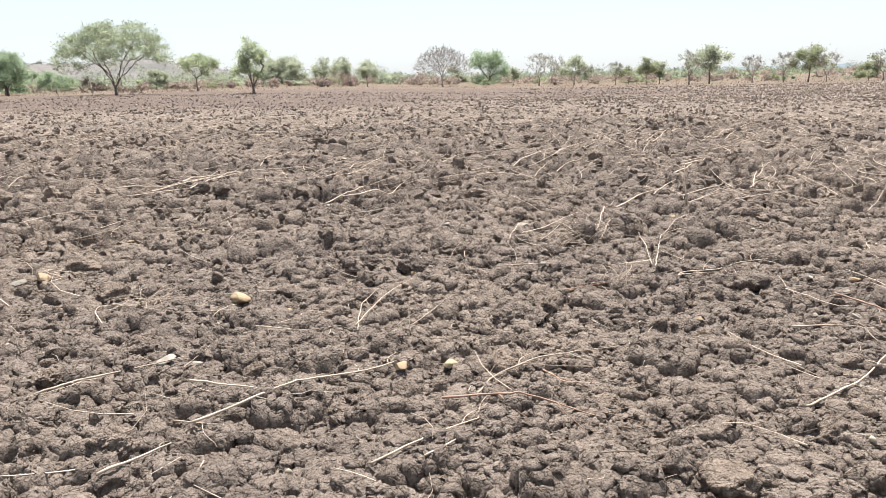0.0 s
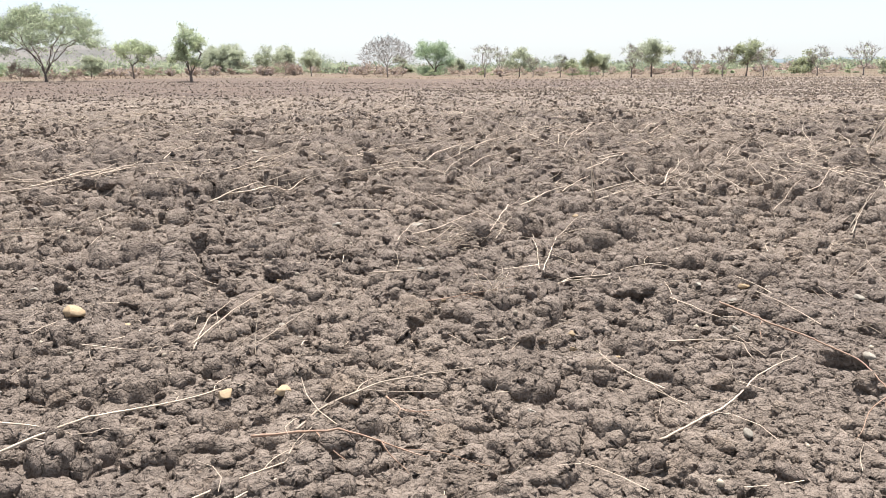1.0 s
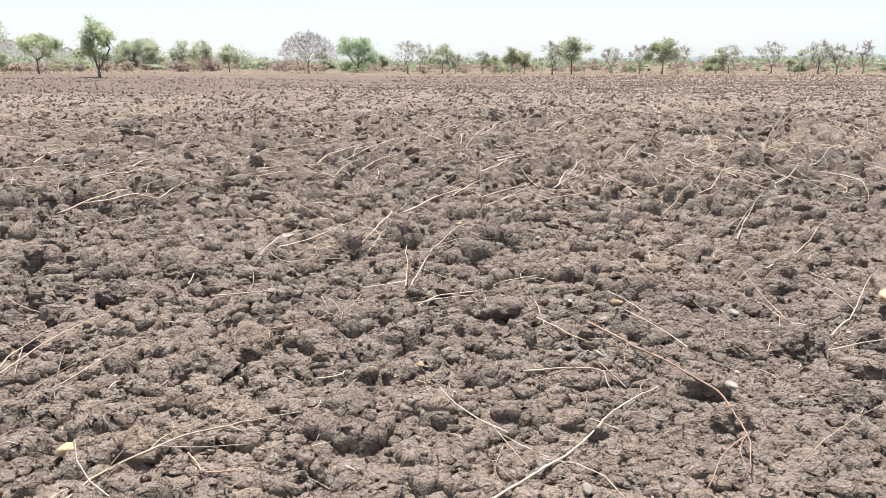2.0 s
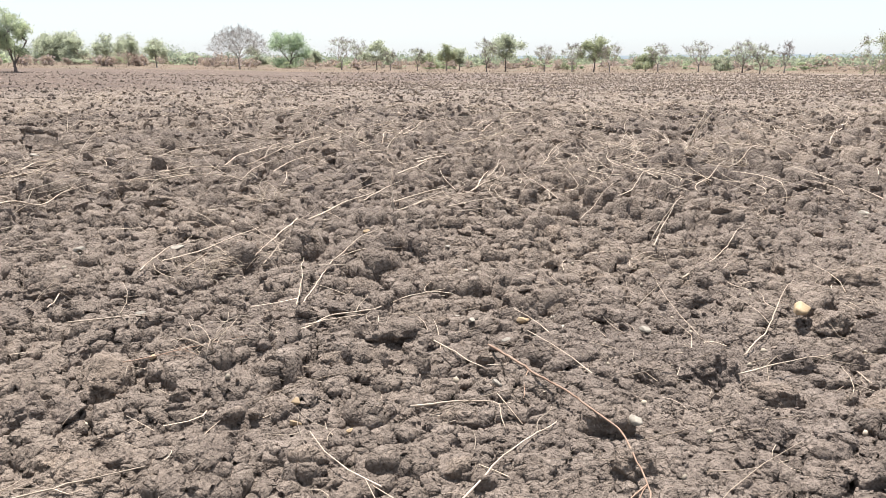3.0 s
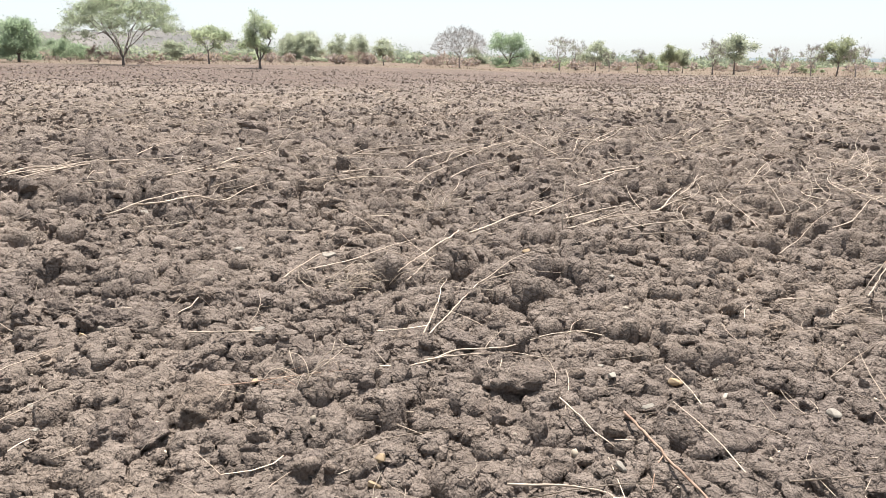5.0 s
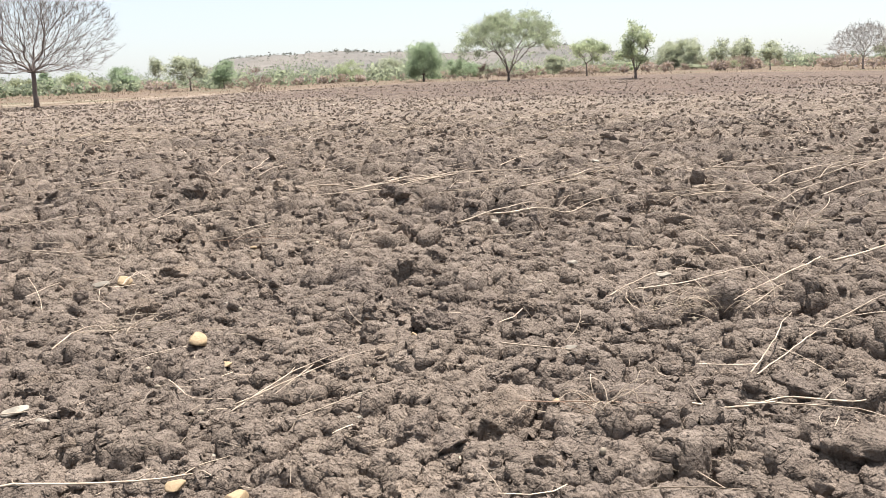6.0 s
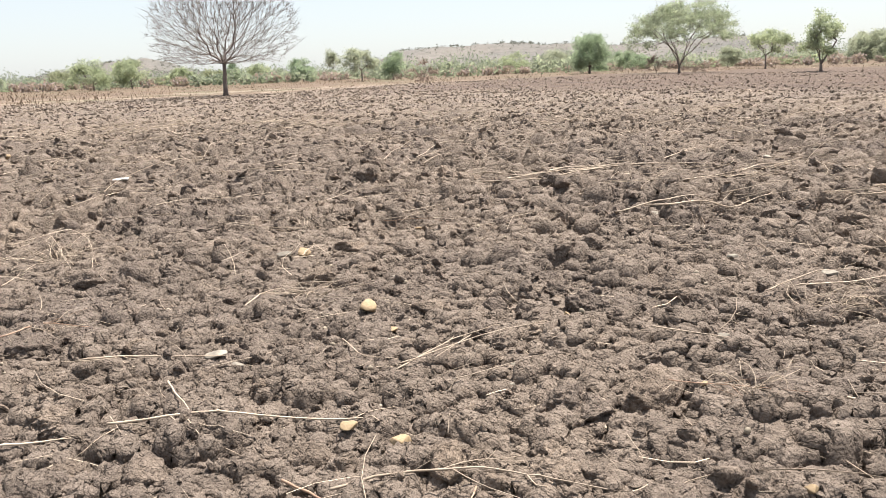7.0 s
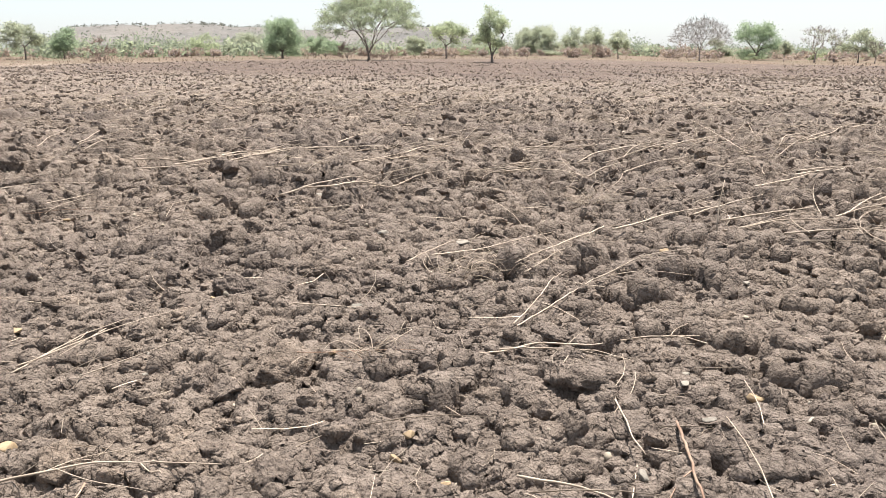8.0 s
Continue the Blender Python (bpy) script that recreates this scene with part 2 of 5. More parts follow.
def hash2(ix, iy, seed):
    h = (ix.astype(np.int64) * 374761393 + iy.astype(np.int64) * 668265263 + seed * 974711) & 0x7FFFFFFF
    h = ((h ^ (h >> 13)) * 1274126177) & 0x7FFFFFFF
    h = ((h ^ (h >> 16)) * 1103515245 + 12345) & 0x7FFFFFFF
    return ((h >> 7) & 0xFFFF) / 65535.0


def value_noise(x, y, size, seed):
    u, v = x / size, y / size
    iu, iv = np.floor(u), np.floor(v)
    fu, fv = u - iu, v - iv
    fu, fv = fu * fu * (3 - 2 * fu), fv * fv * (3 - 2 * fv)
    c = [hash2(iu + i, iv + j, seed) for i, j in ((0, 0), (1, 0), (0, 1), (1, 1))]
    return (c[0] * (1 - fu) + c[1] * fu) * (1 - fv) + (c[2] * (1 - fu) + c[3] * fu) * fv


def cells(x, y, cell, seed):
    """A net of uneven cells: nearness to the own site, distance to the edge (both in cells), and the site's own random number and tilt."""
    u, v = x / cell, y / cell
    iu, iv = np.floor(u), np.floor(v)
    first, second = np.full_like(u, 9.0), np.full_like(u, 9.0)
    own, tilt = np.zeros_like(u), np.zeros_like(u)
    for i in (-1, 0, 1):
        for j in (-1, 0, 1):
            a, b = iu + i, iv + j
            p, q = hash2(a, b, seed), hash2(a, b, seed + 1)
            dx = u - a - 0.5 - 0.9 * (p - 0.5)
            dy = v - b - 0.5 - 0.9 * (q - 0.5)
            d = np.hypot(dx, dy)
            near = d < first
            second = np.where(near, first, np.minimum(second, d))
            own = np.where(near, (p * 7.13 + q * 3.77) % 1.0, own)
            tilt = np.where(near, ((p * 5.3) % 1 - 0.5) * dx + ((q * 5.3) % 1 - 0.5) * dy, tilt)
            first = np.where(near, d, first)
    return first, second - first, own, tilt


def smoothstep(a, b, x):
    s = np.clip((np.asarray(x, float) - a) / (b - a), 0, 1)
    return s * s * (3 - 2 * s)


def swell(x, y):
    """The lie of the land: level underfoot, a little higher to the west far off, lower to the east."""
    return 0.5 * np.tanh(-x / 18 - 0.05) * smoothstep(12, 75, np.hypot(x, y))


FIELD = ((-75, -300), (-58, 8), (-50, 27), (-45, 38), (-48, 60), (-46, 88), (-24, 101), (20, 113), (48, 108), (78, 96), (100, 72), (160, -300))


def outside_field(x, y):
    """Signed distance to the field's edge: negative on the ploughed soil."""
    inside = np.zeros(x.shape, bool)
    dist = np.full(x.shape, 1e9)
    for (x0, y0), (x1, y1) in zip(FIELD, FIELD[1:] + FIELD[:1]):
        ex, ey = x1 - x0, y1 - y0
        k = np.clip(((x - x0) * ex + (y - y0) * ey) / (ex * ex + ey * ey), 0, 1)
        dist = np.minimum(dist, np.hypot(x - x0 - k * ex, y - y0 - k * ey))
        cross = ((y0 > y) != (y1 > y)) & (x < (x1 - x0) * (y - y0) / (y1 - y0 + 1e-12) + x0)
        inside ^= cross
    return np.where(inside, -dist, dist)


def bare_strip(x, y, out):
    """Finer, darker soil with little straw along the far edge."""
    return smoothstep(-52, -42, out) * (1 - smoothstep(18, 42, x)) * smoothstep(-48, -36, x + 0.25 * y - 12) * smoothstep(34, 48, y)


# a wheel-pressed strip of crumbled soil: from, to, half width
STRIP = ((2.08, 3.41), (8.24, 8.11), 0.50)


def pressed(x, y):
    (x0, y0), (x1, y1), w = STRIP
    ex, ey = x1 - x0, y1 - y0
    n = math.hypot(ex, ey)
    d = np.abs((x - x0) * ey - (y - y0) * ex) / n
    k = ((x - x0) * ex + (y - y0) * ey) / n
    return (1 - smoothstep(w * 0.6, w * 1.5, d)) * smoothstep(-1.5, 0.5, k) * (1 - smoothstep(n - 2, n + 2, k))


def soil_shape(x, y, spacing=0.03):
    """Broken crust: tilted blocks with gaps between, crumbs upon them, fine cracks; each scale only where the sheet can carry it."""
    x, y = np.asarray(x, float), np.asarray(y, float)
    sp = np.broadcast_to(np.asarray(spacing, float), x.shape)
    pr = pressed(x, y)
    rough = (1 - 0.62 * pr) * (1 - 0.80 * smoothstep(-2, 3, outside_field(x, y)))
    h = 0.045 * (value_noise(x, y, 0.9, 3) - 0.5) + 0.10 * (value_noise(x, y, 3.1, 4) - 0.5)
    wx = x + 0.10 * (value_noise(x, y, 0.21, 81) - 0.5) + 0.045 * (value_noise(x, y, 0.075, 82) - 0.5) + 0.02 * (value_noise(x, y, 0.03, 85) - 0.5)
    wy = y + 0.10 * (value_noise(x, y, 0.21, 83) - 0.5) + 0.045 * (value_noise(x, y, 0.075, 84) - 0.5) + 0.02 * (value_noise(x, y, 0.03, 86) - 0.5)
    patch = smoothstep(0.30, 0.70, value_noise(x, y, 0.7, 8))

    def layer(cell, seed, make):
        out = np.zeros_like(x)
        use = sp < cell * 0.75
        if use.any():
            keep = np.clip(1.5 - 2 * sp[use] / cell, 0, 1)
            out[use] = make(*cells(wx[use], wy[use], cell, seed)) * keep
        return out

    out = smoothstep(5, 11, np.hypot(x, y))
    heaps = layer(0.75, 91, lambda f, e, o, t: o ** 2 * np.clip(1 - f ** 2, 0, 1) + 0.3 * t) * smoothstep(6, 20, np.hypot(x, y))
    blocks = layer(0.31, 11, lambda f, e, o, t: (smoothstep(0.35, 1.0, o) * (0.55 + 0.45 * (1 - np.clip(f, 0, 1) ** 2)) + 0.45 * t) * smoothstep(0.0, 0.16, e))
    lumps = layer(0.145, 23, lambda f, e, o, t: (0.15 + 0.85 * o ** 1.4) * np.sqrt(np.clip(1 - (f / 0.88) ** 3.5, 0, 1)) * smoothstep(0, 0.16, e) + 0.6 * t)
    small = layer(0.066, 37, lambda f, e, o, t: (0.2 + 0.8 * o) * np.sqrt(np.clip(1 - (f / 0.88) ** 3, 0, 1)) * smoothstep(0, 0.2, e) + 0.5 * t)
    crumbs = layer(0.031, 51, lambda f, e, o, t: o * np.sqrt(np.clip(1 - (f / 0.85) ** 2, 0, 1)))
    cracks = layer(0.085, 61, lambda f, e, o, t: (1 - smoothstep(0.0, 0.14, e)) * (o > 0.3))
    grain = (value_noise(x, y, 0.040, 71) - 0.5) * (sp < 0.03) + 0.6 * (value_noise(x, y, 0.019, 72) - 0.5) * (sp < 0.015)
    h = h + rough * (0.10 * heaps + (1 + 1.2 * out) * (0.095 * blocks * (0.35 + 0.65 * patch) + 0.080 * lumps) - 0.016 * cracks) + (0.40 + 0.60 * rough) * ((1 + 1.2 * out) * 0.040 * small + 0.023 * crumbs + 0.026 * grain)
    return swell(x, y) + h - 0.080 - 0.065 * out + 0.045 * pr


# ---------------------------------------------------------------- the ground, one sheet to the horizon
SHEET = {}
HUB = (1.2, 1.0)      # the middle of the walk, round which the sheet's rings lie


def soil_height(x, y, spacing=0.0):
    """The height of the ground sheet at the places given."""
    gr, ga, z = SHEET["r"], SHEET["a"], SHEET["z"]
    dx, dy = np.asarray(x, float) - HUB[0], np.asarray(y, float) - HUB[1]
    r = np.hypot(dx, dy)
    a = np.arctan2(dx, dy)
    a = np.where(a < ga[0], a + 2 * np.pi, a)
    i = np.clip(np.searchsorted(gr, r) - 1, 0, len(gr) - 2)
    j = np.clip(np.searchsorted(ga, a) - 1, 0, len(ga) - 2)
    u = np.clip((r - gr[i]) / (gr[i + 1] - gr[i]), 0, 1)
    v = (a - ga[j]) / (ga[j + 1] - ga[j])
    return (z[i, j] * (1 - u) + z[i + 1, j] * u) * (1 - v) + (z[i, j + 1] * (1 - u) + z[i + 1, j + 1] * u) * v


def sheet_rings():
    """Rings whose steps widen with the distance, and bearings that lie close together ahead of the walk."""
    r = [0.004] + [0.03 * k for k in range(1, 41)]
    step = 0.0044
    while r[-1] < 4600:
        if r[-1] > 5:
            step = 0.0041 if r[-1] < 24 else max(step, 0.0056)
        if r[-1] > 42:
            step = min(step * 1.03, 0.2)
        r.append(r[-1] * (1 + step))
    left, right = radians(-71), radians(54)
    a = list(np.linspace(left, right, 640))
    s = a[1] - a[0]
    while a[-1] < left + 2 * math.pi - 0.03:
        s = min(s * 1.12, 0.015)
        a.append(a[-1] + s)
    a.append(left + 2 * math.pi)
    return np.array(r), np.array(a)


def build_ground():
    gr, ga = sheet_rings()
    rr, aa = np.meshgrid(gr, ga, indexing="ij")
    x, y = HUB[0] + rr * np.sin(aa), HUB[1] + rr * np.cos(aa)
    spacing = np.sqrt(np.gradient(gr)[:, None] * rr * np.gradient(ga)[None, :])
    spacing = np.maximum(spacing, 0.7 * np.maximum(np.gradient(gr)[:, None], rr * np.gradient(ga)[None, :]))
    z = soil_shape(x, y, spacing)
    z[:, -1] = z[:, 0]
    SHEET.update(r=gr, a=ga, z=z)
    # loosened walls lean outwards over the gaps between the blocks
    up_r, up_a = np.gradient(z, axis=0) / np.gradient(gr)[:, None], np.gradient(z, axis=1) / (rr * np.gradient(ga)[None, :])
    steep = np.hypot(up_r, up_a) + 1e-6
    lean = (0.026 + 0.0022 * rr) * smoothstep(0.3, 1.6, steep) * (1 - smoothstep(35, 70, rr)) * smoothstep(1.2, 1.8, rr) / steep
    lean[:, -1] = lean[:, 0]
    x = x - lean * (up_r * np.sin(aa) + up_a * np.cos(aa))
    y = y - lean * (up_r * np.cos(aa) - up_a * np.sin(aa))
    x, y, z = x[:, :-1], y[:, :-1], z[:, :-1]
    rows, cols = x.shape
    v = np.stack((x, y, z), -1).reshape(-1, 3)
    i = (np.arange(rows - 1)[:, None] * cols + np.arange(cols)[None]).ravel()
    k = (np.arange(rows - 1)[:, None] * cols + (np.arange(cols)[None] + 1) % cols).ravel()
    me = mesh_of("ground", v, np.stack((i, i + cols, k + cols, k), -1), SOIL, True)
    out = outside_field(x, y)
    r = np.hypot(x, y)
    wob = 4 * (value_noise(x, y, 7, 61) - 0.5) + 1.5 * (value_noise(x, y, 1.7, 62) - 0.5)
    red = smoothstep(-0.8, 0.8, out + 0.5 * wob)
    edge = bare_strip(x, y, out + 2 * wob)
    green = smoothstep(16, 30, r + 2 * wob) * (0.35 + 0.65 * value_noise(x, y, 9, 63)) * (1 - 0.9 * edge)
    green = np.maximum(green, 0.8 * smoothstep(20, 45, x + wob) * smoothstep(30, 60, r))
    blue = edge * 0.9
    track = np.exp(-((out - 2.6 + 0.5 * wob) / 0.9) ** 2) + 0.8 * np.exp(-((out - 7.5 + 0.7 * wob) / 1.0) ** 2)
    track = np.clip(track, 0, 1) * smoothstep(-30, -38, x) * smoothstep(75, 55, y)
    col = np.stack((red, green, blue, track), -1).astype(np.float32)
    att = me.color_attributes.new("zone", "FLOAT_COLOR", "POINT")
    att.data.foreach_set("color", col.ravel())
    return tagged(new("ground", me), "ploughed dry grey-brown clay field with cracked clods, grassland beyond", "ground", kind="structure")


ground = build_ground()


# ---------------------------------------------------------------- hills far off
def build_hill(name, centre_az, half_az, distance, heights, depth, seed, material, label):
    """A long hill across the given bearings (degrees from +y towards +x); heights follow its crest evenly from end to end."""
    cols, rows = 260, 26
    az = np.radians(np.linspace(centre_az - half_az, centre_az + half_az, cols))
    crest = np.interp(np.linspace(0, 1, cols), np.linspace(0, 1, len(heights)), heights)
    k = np.linspace(0, 1, rows)
    shape = np.clip(np.interp(k, (0, 0.12, 0.3, 0.42, 0.5, 0.62, 1), (0, 0.18, 0.52, 0.9, 1.0, 0.92, 0)), 0, 1)
    rr = distance + (k - 0.5) * depth
    x, y = rr[:, None] * np.sin(az)[None], rr[:, None] * np.cos(az)[None]
    n = value_noise(x, y, 60, seed) * 0.6 + value_noise(x, y, 22, seed + 1) * 0.3 + value_noise(x, y, 8, seed + 2) * 0.12
    z = shape[:, None] * crest[None] * (0.80 + 0.36 * (n - 0.1)) - 1.0
    i = np.arange((rows - 1) * cols).reshape(rows - 1, cols)[:, :-1].ravel()
    me = mesh_of(name, np.stack((x, y, z), -1).reshape(-1, 3), np.stack((i, i + 1, i + cols + 1, i + cols), -1), material, True)
    return tagged(new(name, me), label, "hill", kind="structure"), (x, y, z)


HILL = simple_material("dry_hillside", (0.108, 0.104, 0.098), (0.160, 0.145, 0.130), 0.012, 0.95, 0.12, 0.8, 1.5, 0.0)
# the ridge's blue cast is air haze painted into its base colour
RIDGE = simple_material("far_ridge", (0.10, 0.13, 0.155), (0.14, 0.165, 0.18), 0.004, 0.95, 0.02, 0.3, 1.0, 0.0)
hill, hill_shape = build_hill("hill", -30, 17, 900, (3.4, 12.8, 29.3, 32.7, 29.8, 29.8, 30.8, 27.9, 26.0, 27.0, 27.0, 24.2, 24.2, 30.3, 29.8, 20.4, 15.6, 7.1), 420, 70, HILL, "long flat-topped dry rocky hill far beyond the woodland")
small_hill, small_shape = build_hill("hill", -62.5, 6.5, 1400, (2, 14, 22, 27, 33, 37, 40, 30, 20, 6), 500, 75, HILL, "low dry hill far off, lightly wooded")
ridge, ridge_shape = build_hill("ridge", 30, 26, 2600, (2, 5, 9, 9, 10, 11, 13, 14, 14, 15, 15, 12), 600, 80, RIDGE, "very distant low wooded ridge, coloured blue-grey for haze")


# ---------------------------------------------------------------- clods
def clod_points(level, seed, rough=0.16, cuts=9, low=0.50, high=0.85, plates=0, squat=(0.60, 0.84)):
    """Unit clod: a ball broken by random flat faces, with a crumbly skin; plates: the number of crust pieces parted by cracks."""
    bm = bmesh.new()
    bmesh.ops.create_icosphere(bm, subdivisions=level, radius=1.0)
    v = np.array([p.co for p in bm.verts])
    f = np.array([[q.index for q in p.verts] for p in bm.faces])
    bm.free()
    rng = np.random.default_rng(seed)
    ball = v.copy()
    nrm = rng.normal(size=(cuts, 3))
    nrm /= np.linalg.norm(nrm, axis=1)[:, None]
    for c in nrm:
        over = np.maximum(v @ c - rng.uniform(low, high), 0)
        v = v - over[:, None] * c
    off = rng.uniform(0, 50)
    skin = np.array([noise.noise(Vector(p * 2.3 + off)) * 0.7 + noise.noise(Vector(p * 6.0 + off)) * 0.5 + noise.noise(Vector(p * 13.0 + off)) * 0.35 for p in v])
    push = rough * skin
    if plates:
        for count, depth, bulge in ((plates, 0.055, 0.10), (plates * 5, 0.025, 0.05)):
            sites = rng.normal(size=(count, 3))
            sites /= np.linalg.norm(sites, axis=1)[:, None]
            wob = ball + 0.10 * np.array([noise.noise_vector(Vector(p * 4.0 + off)) for p in ball])
            d = np.linalg.norm(wob[:, None] - sites[None], axis=2)
            near = np.sort(d, axis=1)[:, :2]
            edge = (near[:, 1] - near[:, 0]) * math.sqrt(count)
            push += bulge * (rng.uniform(-0.6, 1, count)[np.argmin(d, axis=1)] * smoothstep(0, 0.5, edge)) - depth * (1 - smoothstep(0, 0.35, edge))
    v = v * (1 + push)[:, None]
    v = v * np.array([rng.uniform(0.95, 1.3), rng.uniform(0.75, 1.0), rng.uniform(*squat)])
    return v, f


CLOD_MESHES = [mesh_of("soil_clod", *clod_points(5 if i < 2 else 4, 100 + i, 0.30, 6, 0.55, 0.9, 13), CLOD, True) for i in range(12)]
CLOD_LABEL = "rough angular clod of dry grey-brown clay on ploughed soil"


CLODS = []


def clod(x, y, width, variant, turn=0.0, sink=0.33):
    """One large clod; width in metres."""
    s = width / 1.75
    ob = new("soil_clod", CLOD_MESHES[variant % 12])
    ring = np.array([(0, 0), (0.7, 0), (-0.7, 0), (0, 0.7), (0, -0.7)]) * s
    z = float(soil_height(x + ring[:, 0], y + ring[:, 1]).mean())
    tip = math.sin(x * 31 + y * 17) * 14
    ob.matrix_world = pose(x, y, z + s * (0.80 - 2 * sink), tip, -tip * 0.7, turn + variant * 47) @ Matrix.Scale(s, 4)
    CLODS.append((x, y, s, z + s * (0.80 - 2 * sink)))
    return tagged(ob, CLOD_LABEL, "clod", "clods of the ploughed field")


def surface_height(x, y):
    """The height of the soil or of the clod that lies there."""
    x, y = np.asarray(x, float), np.asarray(y, float)
    z = soil_height(x, y)
    west, east, south, north = x.min(), x.max(), y.min(), y.max()
    for cx, cy, s, cz in CLODS:
        if not (west - s < cx < east + s and south - s < cy < north + s):
            continue
        d = ((x - cx) ** 2 + (y - cy) ** 2) / (s * s)
        on = d < 1
        if on.any():
            z = np.where(on, np.maximum(z, cz + 0.62 * s * np.sqrt(np.clip(1 - d, 0, 1))), z)
    return z


def random_turns(n, rng):
    q = rng.normal(size=(n, 4))
    q /= np.linalg.norm(q, axis=1)[:, None]
    w, x, y, z = q.T
    return np.stack((1 - 2 * (y * y + z * z), 2 * (x * y - z * w), 2 * (x * z + y * w),
                     2 * (x * y + z * w), 1 - 2 * (x * x + z * z), 2 * (y * z - x * w),
                     2 * (x * z - y * w), 2 * (y * z + x * w), 1 - 2 * (x * x + y * y)), -1).reshape(n, 3, 3)


def scatter_stuff(name, shapes, x, y, size, material, rng, label, category, sink=0.2, spacing=0.03, smooth=True):
    """Many small solids joined into one mesh that lies on the soil."""
    z = soil_height(x, y, spacing)
    soup = Soup()
    turns = random_turns(len(x), rng)
    pick = rng.integers(0, len(shapes), len(x))
    for k, (v, f) in enumerate(shapes):
        w = np.where(pick == k)[0]
        if not len(w):
            continue
        p = np.einsum("nij,vj->nvi", turns[w], v) * size[w][:, None, None]
        p += np.stack((x[w], y[w], z[w] + size[w] * (0.55 - sink)), -1)[:, None]
        ff = f[None] + (np.arange(len(w)) * len(v))[:, None, None]
        soup.put(p.reshape(-1, 3), ff.reshape(-1, f.shape[1]))
    return tagged(new(name, soup.mesh(name, material, smooth)), label, category, kind="stuff")


def sector(rng, n, r0, r1, left, right, power=1.0):
    """Random places between two ranges and two bearings (degrees from +y towards +x) about the walk."""
    r = np.sqrt(rng.uniform(0, 1, n) ** power * (r1 * r1 - r0 * r0) + r0 * r0)
    a = np.radians(rng.uniform(left, right, n))
    return 1.2 + r * np.sin(a), 1.0 + r * np.cos(a)


def thin(rng, x, y, *more):
    """Fewer pieces on the pressed strip and none outside the field."""
    o = outside_field(x, y)
    bare = bare_strip(x, y, o)
    keep = (rng.uniform(size=len(x)) > np.maximum(0.75 * pressed(x, y), 0.8 * bare)) & (o < -1)
    return [a[keep] for a in (x, y, *more)]


# the clods that stand out
clod(-0.21, 5.82, 0.21, 0)
clod(0.02, 5.74, 0.17, 1)
clod(0.61, 4.92, 0.27, 2)
clod(-0.52, 5.19, 0.16, 3)
clod(0.99, 4.67, 0.12, 4)
clod(0.67, 4.06, 0.15, 5)
clod(1.11, 4.00, 0.15, 6)
clod(1.45, 3.96, 0.14, 7)
clod(1.85, 4.87, 0.15, 8)
clod(-0.23, 3.61, 0.18, 9)
clod(0.71, 3.49, 0.13, 10)
clod(1.72, 5.77, 0.17, 11)
clod(0.08, 6.30, 0.19, 12)
clod(3.21, 4.30, 0.28, 13)
clod(1.97, 5.12, 0.26, 15)
clod(4.37, 5.11, 0.30, 16)
clod(4.24, 4.74, 0.23, 17)
clod(7.06, 8.97, 0.31, 18)
clod(3.67, 4.27, 0.21, 20)
clod(3.78, 7.46, 0.20, 21)
clod(2.54, 4.99, 0.17, 23)
clod(3.49, 6.04, 0.18, 24)
clod(2.51, 6.62, 0.18, 25)
clod(5.03, 5.45, 0.22, 26)
clod(3.82, 5.35, 0.17, 27)
clod(2.58, 3.92, 0.20, 28)
clod(2.65, 4.64, 0.13, 30)
clod(4.36, 4.53, 0.23, 32)
clod(3.97, 4.26, 0.15, 33)
clod(3.34, 3.96, 0.15, 34)
clod(3.51, 3.84, 0.15, 35)
clod(3.05, 3.63, 0.15, 36)
clod(3.18, 7.30, 0.18, 37)
clod(2.07, 4.21, 0.16, 38)
clod(4.48, 7.52, 0.20, 39)
clod(1.92, 4.63, 0.11, 40)
clod(-3.73, 4.43, 0.25, 43)
clod(0.26, 3.94, 0.19, 45)
clod(-5.27, 8.90, 0.24, 46)
clod(-2.95, 6.42, 0.21, 47)
clod(0.38, 4.62, 0.20, 48)
clod(-7.70, 8.15, 0.28, 49)
clod(-6.59, 7.89, 0.19, 50)
clod(0.77, 4.17, 0.13, 52)
clod(-4.52, 5.09, 0.19, 53)
clod(-2.11, 6.50, 0.16, 54)
clod(-2.31, 5.49, 0.19, 55)
clod(-1.33, 6.63, 0.20, 56)
clod(-1.07, 7.35, 0.22, 57)
clod(-2.56, 3.57, 0.23, 58)
clod(-17.83, 9.71, 0.42, 59)
clod(-8.11, 13.09, 0.31, 61)
clod(-2.15, 9.81, 0.20, 62)
clod(1.11, 5.20, 0.22, 63)
clod(0.91, 5.45, 0.12, 64)
clod(0.54, 4.25, 0.12, 65)
clod(1.83, 6.89, 0.21, 69)
clod(1.08, 6.29, 0.13, 71)
clod(2.41, 8.78, 0.18, 72)
clod(3.23, 7.04, 0.18, 73)
clod(-1.07, 5.34, 0.19, 74)
clod(0.28, 11.13, 0.21, 75)
clod(1.26, 16.53, 0.28, 76)
clod(-0.67, 5.87, 0.14, 77)
clod(0.65, 4.39, 0.10, 78)
clod(1.63, 4.88, 0.12, 81)
clod(-0.67, 3.19, 0.16, 87)
clod(-2.74, 6.71, 0.22, 88)
clod(-5.11, 9.41, 0.33, 89)
clod(0.83, 2.85, 0.16, 90)
clod(-0.17, 3.05, 0.15, 91)
clod(-1.26, 3.86, 0.15, 92)
clod(-1.56, 3.36, 0.14, 93)
clod(-2.18, 5.84, 0.18, 94)
clod(-2.73, 5.71, 0.23, 95)
